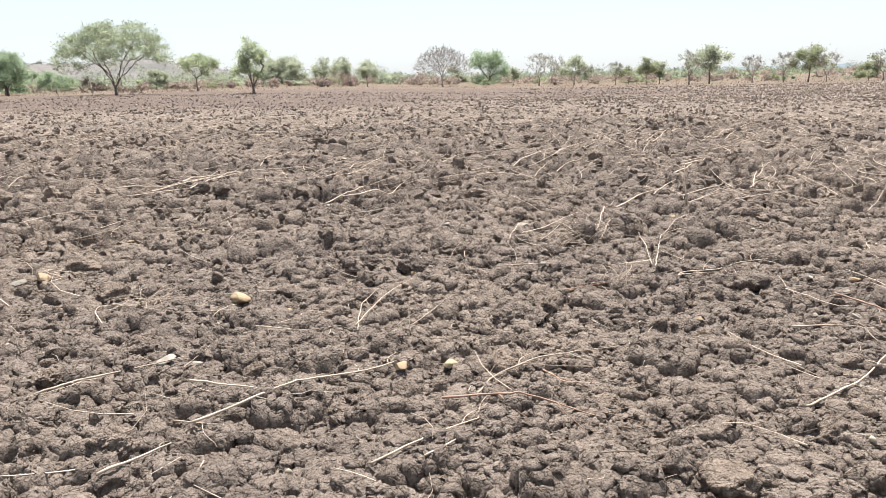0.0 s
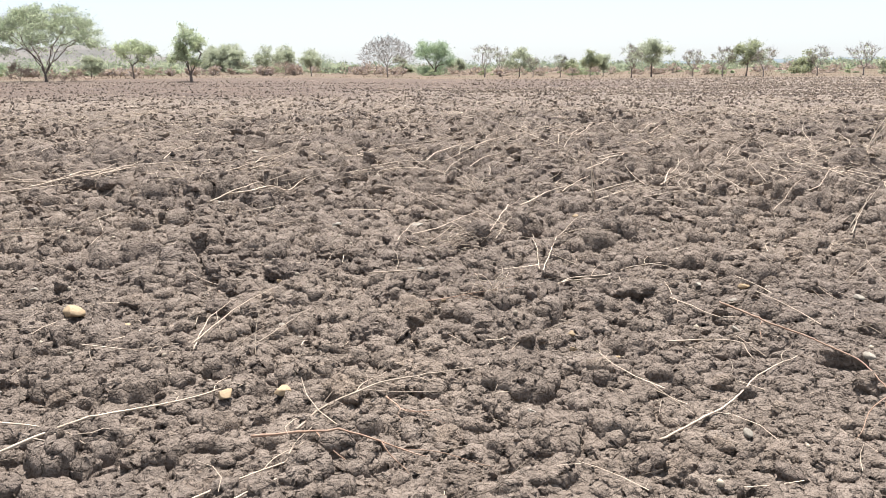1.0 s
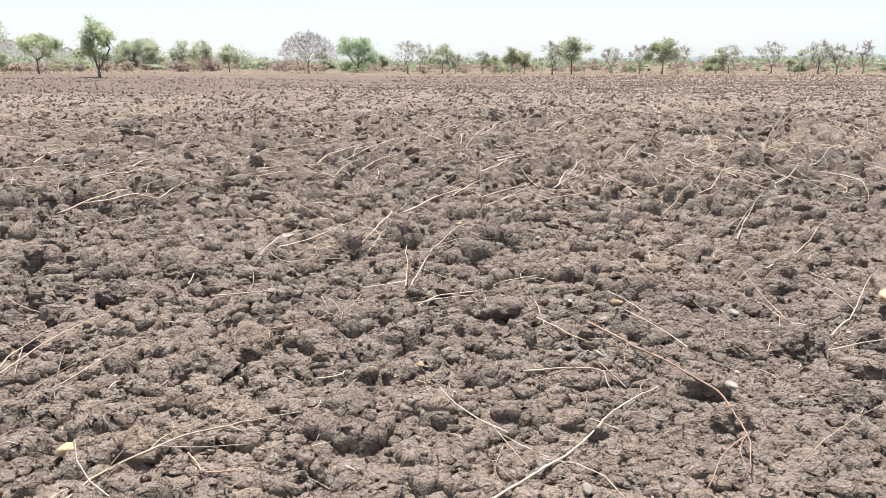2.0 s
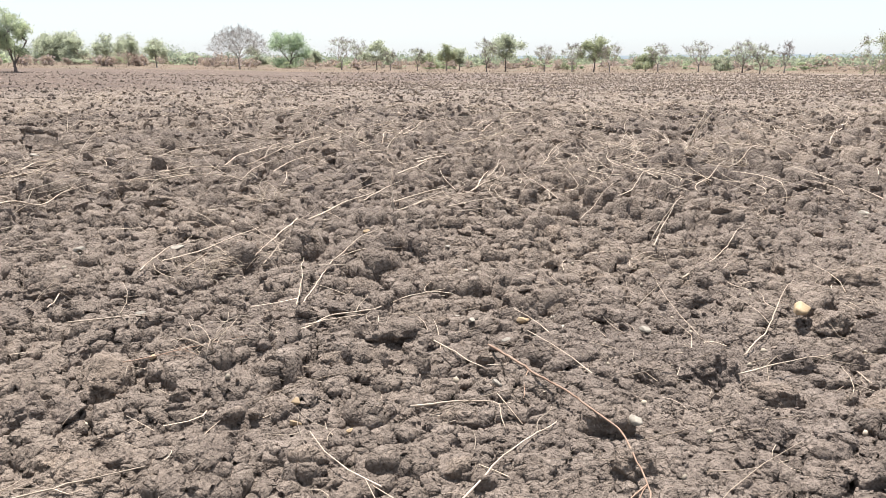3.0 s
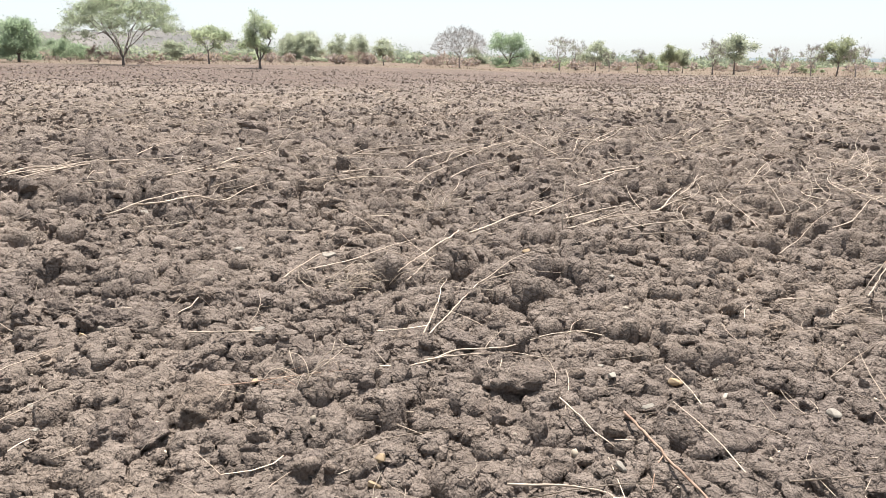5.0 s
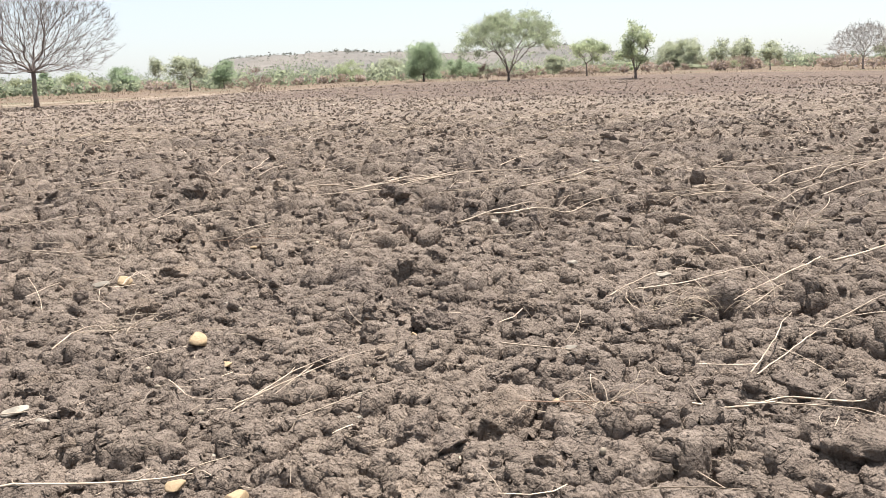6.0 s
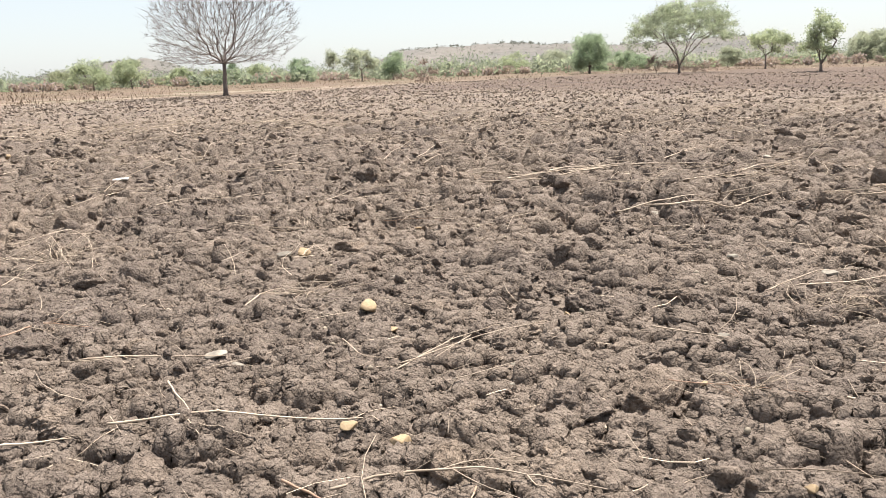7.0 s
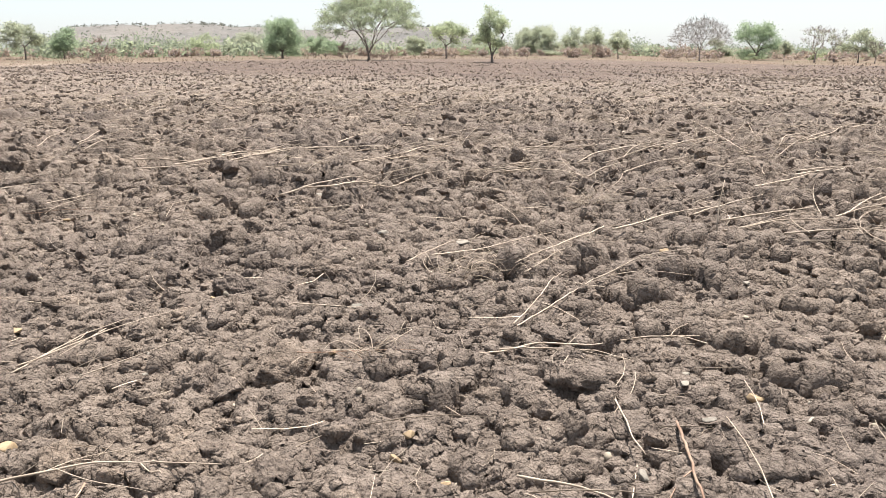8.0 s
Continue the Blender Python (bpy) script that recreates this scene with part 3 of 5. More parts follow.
clod(-1.75, 3.31, 0.17, 96)
clod(-0.91, 2.98, 0.19, 97)
clod(-4.10, 11.14, 0.23, 100)


# ---------------------------------------------------------------- stones
STONE_SHAPES = [clod_points(3, 300 + i, 0.10, 12, 0.50, 0.85) for i in range(5)]


SPOTS = []


def stone(x, y, width, material, variant, label, name="stone", flat=0.75, lift=0.5):
    s = width / 1.75
    SPOTS.append((x, y))
    v, f = STONE_SHAPES[variant % 5]
    ob = new(name, mesh_of(name, v * np.array([1, 0.85, flat]) * s, f, material, True))
    ring = np.array([(0, 0), (0.6, 0), (-0.6, 0), (0, 0.6), (0, -0.6)]) * width
    around = surface_height(x + ring[:, 0], y + ring[:, 1])
    z = 0.4 * float(around[0]) + 0.6 * float(around.max())
    ob.matrix_world = pose(x, y, z + s * lift, 12 * math.sin(x * 9), 10 * math.cos(y * 7), variant * 71)
    return tagged(ob, label, "stone", "stones on the field")


def dry_leaf(x, y, width, turn):
    """A curled dry leaf."""
    k = np.linspace(-1, 1, 9)
    u = np.linspace(-1, 1, 5)
    half = 0.42 * np.sqrt(np.clip(1 - k ** 2, 0.01, 1))
    X = np.repeat(k[:, None], 5, 1)
    Y = half[:, None] * u[None]
    Z = 0.55 * Y ** 2 * 2 + 0.25 * X ** 2 + 0.05 * np.sin(3 * X)
    top = np.stack((X, Y, Z), -1).reshape(-1, 3) * width / 2
    v = np.concatenate((top, top - np.array([0, 0, 0.0015])))
    i = np.arange(8 * 5).reshape(8, 5)[:, :-1].ravel()
    f = np.stack((i, i + 1, i + 6, i + 5), -1)
    me = mesh_of("dry_leaf", v, np.concatenate((f, f[:, ::-1] + 45)), DRY_LEAF, True)
    ob = new("dry_leaf", me)
    z = float(soil_height(np.array([x]), np.array([y]))[0])
    ob.matrix_world = pose(x, y, z + 0.02, 25, -20, turn)
    return tagged(ob, "curled orange-tan dry leaf on the clods", "leaf", "dry leaves on the field")


stone(1.41, 4.33, 0.055, STONE_TAN, 0, "pale tan stone lying on the soil")
stone(2.63, 3.82, 0.071, STONE_GREY, 1, "small grey stone lying on the soil")
stone(2.67, 5.16, 0.064, STONE_TAN, 2, "pale tan stone lying on the soil")
stone(-0.23, 3.86, 0.085, STONE_TAN, 3, "pale tan stone lying on the soil")
stone(0.01, 3.92, 0.099, STONE_TAN, 4, "pale tan stone lying on the soil")
stone(1.05, 3.53, 0.048, STONE_GREY, 5, "small grey stone lying on the soil")
stone(1.80, 3.23, 0.051, STONE_GREY, 6, "small grey stone lying on the soil")
stone(1.14, 3.71, 0.037, STONE_TAN, 7, "pale tan stone lying on the soil")
stone(2.39, 5.19, 0.056, STONE_GREY, 8, "small grey stone lying on the soil")
stone(2.89, 5.13, 0.072, STONE_GREY, 9, "small grey stone lying on the soil")
stone(-1.21, 8.91, 0.109, STONE_GREY, 10, "small grey stone lying on the soil")
stone(-1.63, 13.37, 0.148, STONE_GREY, 11, "small grey stone lying on the soil")
stone(-1.31, 5.03, 0.133, STONE_TAN, 12, "pale tan stone lying on the soil")
stone(-0.99, 4.92, 0.066, STONE_TAN, 13, "pale tan stone lying on the soil")
stone(0.80, 5.06, 0.049, STONE_TAN, 14, "pale tan stone lying on the soil")
stone(-0.22, 5.58, 0.060, STONE_TAN, 15, "pale tan stone lying on the soil")
stone(-1.45, 4.04, 0.095, STONE_GREY, 16, "small grey stone lying on the soil")
stone(-1.88, 7.70, 0.083, STONE_TAN, 17, "pale tan stone lying on the soil")
stone(-0.13, 4.92, 0.047, STONE_GREY, 18, "small grey stone lying on the soil")
stone(1.42, 4.44, 0.057, STONE_TAN, 19, "pale tan stone lying on the soil")
stone(-4.60, 6.50, 0.095, STONE_TAN, 20, "pale tan stone lying on the soil")
stone(-3.18, 5.87, 0.107, STONE_GREY, 21, "small grey stone lying on the soil")
stone(-2.87, 7.24, 0.075, STONE_TAN, 22, "pale tan stone lying on the soil")
stone(-1.30, 4.07, 0.068, STONE_GREY, 23, "small grey stone lying on the soil")
stone(-1.90, 5.88, 0.059, STONE_GREY, 24, "small grey stone lying on the soil")
stone(0.00, 7.58, 0.082, STONE_GREY, 25, "small grey stone lying on the soil")
stone(-1.28, 8.99, 0.093, STONE_GREY, 26, "small grey stone lying on the soil")
stone(-14.78, 8.13, 0.235, STONE_TAN, 27, "pale tan stone lying on the soil")
stone(0.69, 5.57, 0.067, STONE_GREY, 28, "small grey stone lying on the soil")
stone(-0.00, 4.71, 0.033, STONE_GREY, 29, "small grey stone lying on the soil")
stone(-0.37, 4.19, 0.032, STONE_GREY, 30, "small grey stone lying on the soil")
stone(4.13, 4.83, 0.136, STONE_TAN, 31, "pale tan stone lying on the soil")
stone(3.46, 5.29, 0.052, STONE_GREY, 34, "small grey stone lying on the soil")
stone(2.17, 7.52, 0.063, STONE_TAN, 36, "pale tan stone lying on the soil")
stone(3.25, 4.90, 0.059, STONE_GREY, 37, "small grey stone lying on the soil")
stone(0.03, 7.49, 0.100, STONE_GREY, 39, "small grey stone lying on the soil")
stone(2.28, 4.41, 0.053, STONE_GREY, 40, "small grey stone lying on the soil")
stone(1.62, 4.28, 0.031, STONE_TAN, 41, "pale tan stone lying on the soil")
stone(6.94, 7.51, 0.107, STONE_GREY, 42, "small grey stone lying on the soil")
stone(5.57, 7.85, 0.089, STONE_GREY, 43, "small grey stone lying on the soil")
stone(2.47, 5.24, 0.057, STONE_GREY, 46, "small grey stone lying on the soil")
stone(2.91, 5.31, 0.059, STONE_GREY, 47, "small grey stone lying on the soil")
stone(2.39, 5.48, 0.039, STONE_GREY, 48, "small grey stone lying on the soil")
stone(2.49, 4.92, 0.048, STONE_GREY, 51, "small grey stone lying on the soil")
stone(0.73, 7.37, 0.110, STONE_GREY, 53, "small grey stone lying on the soil")
stone(2.70, 6.93, 0.053, STONE_GREY, 54, "small grey stone lying on the soil")
stone(-3.04, 5.97, 0.153, STONE_TAN, 55, "pale tan stone lying on the soil")
stone(-0.70, 4.06, 0.048, STONE_TAN, 56, "pale tan stone lying on the soil")
stone(-8.65, 7.32, 0.280, WHITE, 2, "small white stone-like scrap on the soil", "white_scrap", 0.35, 0.5)
dry_leaf(4.69, 9.31, 0.111, 973)
dry_leaf(2.69, 5.29, 0.079, 1345)

rng = np.random.default_rng(11)
x, y = sector(rng, 900, 1.6, 13, -68, 52)
pebble_shapes = [clod_points(1, 330 + i, 0.08, 4, 0.75, 0.95) for i in range(5)]
scatter_stuff("pebbles", pebble_shapes, x, y, rng.uniform(0.007, 0.022, 900), PEBBLE, rng, "small pale pebbles scattered over the ploughed soil", "pebbles", -0.05)


def clear(x, y, *more, room=0.11):
    """Leaves out pieces that would lie over a stone."""
    near = np.min(np.hypot(x[:, None] - np.array(SPOTS)[None, :, 0], y[:, None] - np.array(SPOTS)[None, :, 1]), axis=1)
    return [a[near > room] for a in (x, y, *more)]


rng = np.random.default_rng(12)
cx, cy = sector(rng, 340, 1.6, 9.5, -66, 50)
cs = rng.uniform(0.09, 0.19, 340) * rng.uniform(0.8, 1.2, 340)
cx, cy, cs = clear(*thin(rng, cx, cy, cs), room=0.20)
for i in range(min(165, len(cx))):
    clod(cx[i], cy[i], cs[i], i, rng.uniform(0, 360), rng.uniform(0.30, 0.42))


# ---------------------------------------------------------------- stalks and straw
def crest_height(x, y, height):
    """Height of the higher lumps on the camera side, raising long straws into view."""
    x, y = np.asarray(x, float), np.asarray(y, float)
    r = np.hypot(x - HUB[0], y - HUB[1])
    reach = 0.22 * smoothstep(5, 10, r)
    dx, dy = (HUB[0] - x) / r * reach, (HUB[1] - y) / r * reach
    return np.max([height(x + k * dx + q * dy, y + k * dy - q * dx) for k, q in ((0, 0), (0.5, 0), (1, 0), (0.5, 0.5), (0.5, -0.5))], axis=0)


def lying_path(points, lift, rng, steps_per_metre=26, wobble=0.007):
    """A path over the soil through the points (x, y), resting on its high spots."""
    p = np.array(points, float)
    seg = np.concatenate(([0], np.cumsum(np.linalg.norm(np.diff(p, axis=0), axis=1))))
    n = max(6, int(seg[-1] * steps_per_metre))
    k = np.linspace(0, seg[-1], n)
    x, y = np.interp(k, seg, p[:, 0]), np.interp(k, seg, p[:, 1])
    for _ in range(max(1, n // 14)):
        x[1:-1], y[1:-1] = (x[:-2] + 2 * x[1:-1] + x[2:]) / 4, (y[:-2] + 2 * y[1:-1] + y[2:]) / 4
    w = np.cumsum(rng.normal(size=(2, n)), axis=1) * wobble * 0.35
    w -= np.linspace(0, 1, n)[None] * w[:, -1:]
    x, y = x + w[0], y + w[1]
    z = crest_height(x, y, surface_height)
    wide = 6 + int(min(max(p[0, 1] - 5, 0), 6))
    pad = np.pad(z, wide, mode="edge")
    top = np.max([pad[i:i + n] for i in range(2 * wide + 1)], axis=0)
    for _ in range(2):
        pad = np.pad(top, 4, mode="edge")
        top = np.mean([pad[i:i + n] for i in range(9)], axis=0)
    return np.stack((x, y, np.maximum(top - 0.004, z) + lift), -1)


STALK_SEED = [0]


def stalk(points, radius=0.006, material=None, twigs=3, label="bleached dry crop stalk lying on the clods", lift=0.008, rise=0.0):
    """A dry woody stalk with side twigs."""
    STALK_SEED[0] += 1
    rng = np.random.default_rng(700 + STALK_SEED[0])
    lift += 0.035 * min(max((points[0][1] - 5.0) / 4.0, 0), 1)      # raised further out, so that loose lumps don't hide them from the camera
    path = lying_path(points, lift + radius, rng)
    n = len(path)
    path[:, 2] += rise * np.linspace(0, 1, n) ** 0.8
    knots = 1 + 0.14 * np.sin(np.arange(n) * 1.9 + STALK_SEED[0]) * (rng.uniform(size=n) > 0.4)
    origin = path[0].copy()
    thing = new("dry_stalk")
    thing.location = origin
    material = material or STALK
    radius = radius * (0.60 if points[0][1] < 5.5 else 0.70 if points[0][1] < 8 else 1.05)
    r = np.linspace(1.15, 0.45, n) * radius * knots
    part("stem", mesh_of("stem", *tube(path - origin, r, 6), material, True), thing)
    for _ in range(twigs):
        i = int(rng.integers(n // 5, n - 1))
        d = path[min(i + 1, n - 1)] - path[i - 1]
        d /= np.linalg.norm(d) + 1e-9
        side = np.array([-d[1], d[0], 0]) * rng.choice((-1, 1))
        length = rng.uniform(0.14, 0.40)
        k = np.linspace(0, 1, 8)[:, None]
        way = d * rng.uniform(0.5, 1.0) + side * rng.uniform(0.25, 0.8)
        tw = path[i] + way * length * k + side * 0.06 * length * np.sin(k * 5)
        floor = surface_height(tw[:, 0], tw[:, 1]) + 0.010
        end = floor[-1] + rng.uniform(0.0, 0.06)
        tw[:, 2] = np.maximum(path[i][2] * (1 - k[:, 0]) + end * k[:, 0], floor)
        tw[0] = path[i]
        part("side_twig", mesh_of("side_twig", *tube(tw - origin, np.linspace(0.5, 0.25, 8) * radius, 5), material, True), thing)
    return tagged(thing, label, "dry stalk", "stalks on the field")


stalk(((0.12, 3.45), (0.20, 3.63), (0.31, 3.77), (0.43, 3.90), (0.66, 3.98), (0.88, 4.03)), 0.0080, STALK, 3)
stalk(((-0.50, 4.44), (-0.53, 4.91), (-0.44, 5.22)), 0.0060, STALK, 0)
stalk(((-0.21, 4.53), (-0.09, 4.73), (0.03, 4.99)), 0.0050, STALK, 1)
stalk(((-1.74, 5.29), (-1.53, 5.38), (-1.28, 5.46)), 0.0050, STALK, 2)
stalk(((-2.03, 4.65), (-2.18, 4.88), (-2.22, 5.04), (-1.99, 5.19)), 0.0060, STALK, 2)
stalk(((1.31, 5.32), (1.49, 5.32), (1.68, 5.57), (1.93, 5.61), (2.18, 5.87), (2.45, 5.98)), 0.0080, STALK, 2)
stalk(((1.53, 5.37), (1.74, 5.48), (1.98, 5.59), (2.21, 5.52)), 0.0060, STALK, 1)
stalk(((0.54, 6.67), (0.69, 7.24), (0.91, 7.47)), 0.0060, STALK, 1)
stalk(((0.67, 6.83), (1.03, 7.40), (1.33, 7.86)), 0.0060, STALK, 2)
stalk(((1.34, 6.74), (1.49, 7.17), (1.73, 7.63)), 0.0060, STALK, 3)
stalk(((1.81, 6.58), (2.06, 7.01), (2.35, 7.30)), 0.0060, STALK, 1)
stalk(((1.51, 5.75), (1.56, 6.13), (1.61, 6.58)), 0.0050, STALK, 0)
stalk(((0.36, 5.48), (0.54, 5.50), (0.75, 5.51)), 0.0060, STALK, 1)
stalk(((0.69, 4.92), (1.01, 4.99), (1.24, 5.03)), 0.0040, STALK_RED, 5, label="reddish dry woody stalk lying across the clods")
stalk(((2.12, 4.97), (2.20, 4.74), (2.28, 4.53)), 0.0070, STALK, 1)
stalk(((2.37, 4.82), (2.49, 4.17), (2.51, 3.72), (2.44, 3.37), (2.35, 3.19)), 0.0090, STALK_RED, 3, label="reddish dry woody stalk lying across the clods")
stalk(((1.47, 3.24), (1.84, 3.52), (2.12, 3.80), (2.38, 3.97)), 0.0080, STALK, 1)
stalk(((1.87, 4.29), (2.05, 4.28), (2.23, 4.23), (2.18, 3.99)), 0.0070, STALK, 0)
stalk(((-0.04, 3.36), (0.34, 3.31), (0.61, 3.21)), 0.0080, STALK_RED, 3, label="reddish dry woody stalk lying across the clods")
stalk(((1.52, 5.70), (1.81, 6.63), (2.06, 6.89), (2.44, 7.17)), 0.0050, STALK, 1)
stalk(((1.66, 8.21), (1.41, 7.20), (1.29, 6.70)), 0.0050, STALK, 2)
stalk(((1.75, 8.06), (2.04, 8.51), (2.48, 9.08)), 0.0075, STALK, 2)
stalk(((2.34, 8.81), (2.66, 9.49), (2.96, 10.07)), 0.0058, STALK, 2)
stalk(((2.88, 9.91), (3.20, 10.40), (3.47, 11.04)), 0.0063, STALK, 2)
stalk(((3.30, 10.81), (3.72, 11.40), (3.96, 11.97)), 0.0070, STALK, 2)
stalk(((2.53, 8.23), (2.54, 8.35), (2.56, 8.47)), 0.0060, STALK, 2, rise=0.39)
stalk(((2.57, 8.38), (2.99, 8.76), (3.48, 8.94)), 0.0060, STALK, 2)
stalk(((3.45, 8.94), (3.72, 9.44), (4.14, 10.01)), 0.0058, STALK, 1)
stalk(((3.90, 9.88), (4.17, 10.38), (4.57, 10.86)), 0.0055, STALK, 1)
stalk(((3.04, 7.94), (3.70, 8.21)), 0.0060, STALK, 1)
stalk(((0.04, 12.58), (0.70, 12.84), (1.46, 13.93)), 0.0070, STALK, 3)
stalk(((0.38, 10.22), (0.78, 10.75), (1.16, 11.30)), 0.0057, STALK, 3)
stalk(((0.99, 11.10), (1.31, 11.72), (1.56, 12.46)), 0.0060, STALK, 3)
stalk(((1.53, 12.17), (1.81, 12.79), (2.08, 13.49)), 0.0063, STALK, 3)
stalk(((1.93, 13.21), (2.34, 13.88), (2.59, 14.46)), 0.0069, STALK, 3)
stalk(((1.23, 11.42), (1.64, 11.66), (2.20, 12.97)), 0.0060, STALK, 3)
stalk(((-3.16, 9.97), (-3.11, 10.48), (-3.03, 11.10)), 0.0075, STALK, 1)
stalk(((-3.04, 10.83), (-3.07, 11.47), (-3.08, 12.06)), 0.0072, STALK, 1)
stalk(((3.67, 6.52), (4.06, 6.54)), 0.0050, STALK, 3)
stalk(((4.19, 6.59), (4.36, 6.69), (4.54, 6.79)), 0.0060, STALK, 1, rise=0.32)
stalk(((3.95, 5.73), (4.53, 6.24), (5.29, 6.99)), 0.0070, STALK, 1)
stalk(((4.04, 7.57), (4.95, 8.72)), 0.0060, STALK, 0)
stalk(((4.73, 8.24), (5.09, 8.61), (5.54, 9.21)), 0.0056, STALK, 1)
stalk(((5.44, 9.02), (5.85, 9.53), (6.15, 9.98)), 0.0051, STALK, 1)
stalk(((-0.52, 4.49), (-0.40, 4.96), (-0.23, 5.39)), 0.0050, STALK, 0)
stalk(((-1.08, 8.31), (-0.87, 8.42), (-0.61, 9.19), (-0.47, 9.94)), 0.0070, STALK, 3)
stalk(((5.00, 15.38), (5.32, 15.95), (5.78, 16.56)), 0.0069, STALK, 2)
stalk(((5.61, 16.37), (6.03, 17.03), (6.40, 17.63)), 0.0076, STALK, 2)
stalk(((6.27, 17.52), (6.71, 18.08), (7.07, 18.65)), 0.0088, STALK, 2)
stalk(((6.90, 18.48), (7.32, 19.11), (7.63, 19.65)), 0.0085, STALK, 2)
stalk(((5.07, 14.79), (5.36, 15.27), (5.67, 15.82)), 0.0061, STALK, 2)
stalk(((5.56, 15.59), (5.99, 16.16), (6.09, 16.64)), 0.0064, STALK, 2)
stalk(((6.16, 16.45), (6.47, 16.96), (6.71, 17.45)), 0.0060, STALK, 2)
stalk(((3.31, 13.16), (3.59, 13.84), (3.87, 14.57)), 0.0069, STALK, 2)
stalk(((3.83, 14.37), (4.13, 15.12), (4.53, 15.98)), 0.0076, STALK, 2)
stalk(((4.56, 15.74), (4.88, 16.45), (5.23, 17.13)), 0.0059, STALK, 2)
stalk(((7.97, 12.42), (8.18, 12.52), (8.40, 12.61)), 0.0080, STALK, 2, rise=0.60)
stalk(((6.14, 9.15), (6.66, 9.68), (7.25, 10.25)), 0.0072, STALK, 3)
stalk(((7.15, 10.10), (7.88, 10.72), (8.44, 11.24)), 0.0058, STALK, 3)
stalk(((3.53, 4.45), (3.90, 4.78), (4.43, 5.28)), 0.0070, STALK, 2)
stalk(((3.31, 4.17), (3.57, 4.21), (3.81, 4.22)), 0.0060, STALK, 1)
stalk(((3.89, 4.14), (3.85, 4.00), (3.83, 3.87)), 0.0050, STALK, 1)
stalk(((8.04, 12.45), (8.29, 12.51), (8.55, 12.57)), 0.0090, STALK, 3, rise=0.60)
stalk(((10.18, 11.92), (10.65, 12.42), (11.17, 13.00)), 0.0080, STALK, 2)
stalk(((10.93, 12.90), (11.53, 13.38), (12.05, 13.97)), 0.0065, STALK, 2)
stalk(((11.85, 13.78), (12.49, 14.34), (13.01, 14.96)), 0.0082, STALK, 2)
stalk(((12.81, 14.76), (13.41, 15.28), (13.96, 15.91)), 0.0073, STALK, 2)
stalk(((13.75, 15.69), (14.28, 16.32), (14.84, 16.85)), 0.0067, STALK, 2)
stalk(((14.58, 16.63), (15.14, 17.24), (15.71, 17.68)), 0.0066, STALK, 2)
stalk(((8.51, 9.07), (8.95, 9.57), (9.47, 10.05)), 0.0060, STALK, 1)
stalk(((9.39, 9.85), (9.98, 10.40), (10.40, 10.83)), 0.0075, STALK, 1)
stalk(((-1.84, 3.49), (-1.73, 3.65), (-1.51, 3.88), (-1.35, 4.04)), 0.0090, STALK, 2)
stalk(((-1.07, 3.25), (-0.91, 3.35), (-0.71, 3.52), (-0.53, 3.66), (-0.43, 3.80), (-0.31, 3.94), (-0.19, 4.09)), 0.0090, STALK, 4)
stalk(((-1.18, 3.61), (-0.99, 3.55), (-0.78, 3.48)), 0.0080, STALK, 0)
stalk(((-1.17, 3.31), (-0.95, 3.25)), 0.0060, STALK, 2)
stalk(((-1.30, 2.87), (-1.20, 2.98), (-1.11, 3.11)), 0.0090, STALK, 1)
stalk(((-0.29, 2.84), (-0.08, 3.05), (0.24, 3.29)), 0.0070, STALK, 2)
stalk(((-0.10, 2.87), (0.05, 3.02), (0.21, 3.16)), 0.0060, STALK, 1)
stalk(((1.03, 2.88), (1.12, 2.86), (1.23, 2.88)), 0.0070, STALK, 0)
stalk(((-3.48, 9.52), (-3.27, 10.16), (-3.12, 10.87)), 0.0066, STALK, 2)
stalk(((-3.07, 10.64), (-2.87, 11.34), (-2.54, 11.83)), 0.0069, STALK, 2)
stalk(((-3.47, 7.67), (-2.73, 7.57), (-2.32, 7.38)), 0.0050, STALK, 2)
stalk(((0.46, 3.83), (0.54, 3.66), (0.69, 3.68)), 0.0050, STALK_RED, 2, label="reddish dry woody stalk lying across the clods")
stalk(((-2.13, 5.03), (-1.72, 4.84)), 0.0050, STALK, 0)
stalk(((-1.13, 4.66), (-0.81, 4.50), (-0.61, 4.57)), 0.0050, STALK, 1)
stalk(((-2.81, 3.48), (-2.89, 3.78), (-2.58, 3.90)), 0.0070, STALK_RED, 3, label="reddish dry woody stalk lying across the clods")
stalk(((-4.05, 3.96), (-4.48, 4.38), (-4.29, 4.61)), 0.0050, STALK, 6)
stalk(((-5.24, 4.50), (-5.30, 4.87), (-4.00, 4.47)), 0.0050, STALK, 6)
stalk(((-5.54, 5.14), (-5.01, 5.08), (-4.42, 4.83)), 0.0045, STALK, 1)
stalk(((-4.47, 4.86), (-3.95, 4.60), (-3.34, 4.42)), 0.0045, STALK, 1)
stalk(((-4.74, 4.22), (-4.06, 4.24), (-3.68, 4.28)), 0.0050, STALK, 5)
stalk(((-3.80, 9.29), (-3.45, 9.83), (-3.31, 10.48)), 0.0075, STALK, 2)
stalk(((-3.36, 10.29), (-3.38, 11.02), (-3.31, 11.60)), 0.0076, STALK, 2)
stalk(((-3.44, 10.92), (-3.20, 11.37), (-2.80, 11.90)), 0.0076, STALK, 2)
stalk(((-2.92, 11.67), (-2.47, 12.15), (-2.11, 12.65)), 0.0066, STALK, 2)
stalk(((-1.21, 8.03), (-0.93, 8.49), (-0.79, 9.40)), 0.0060, STALK, 4)
stalk(((-6.31, 5.93), (-7.21, 6.76), (-5.92, 7.21)), 0.0050, STALK, 4)
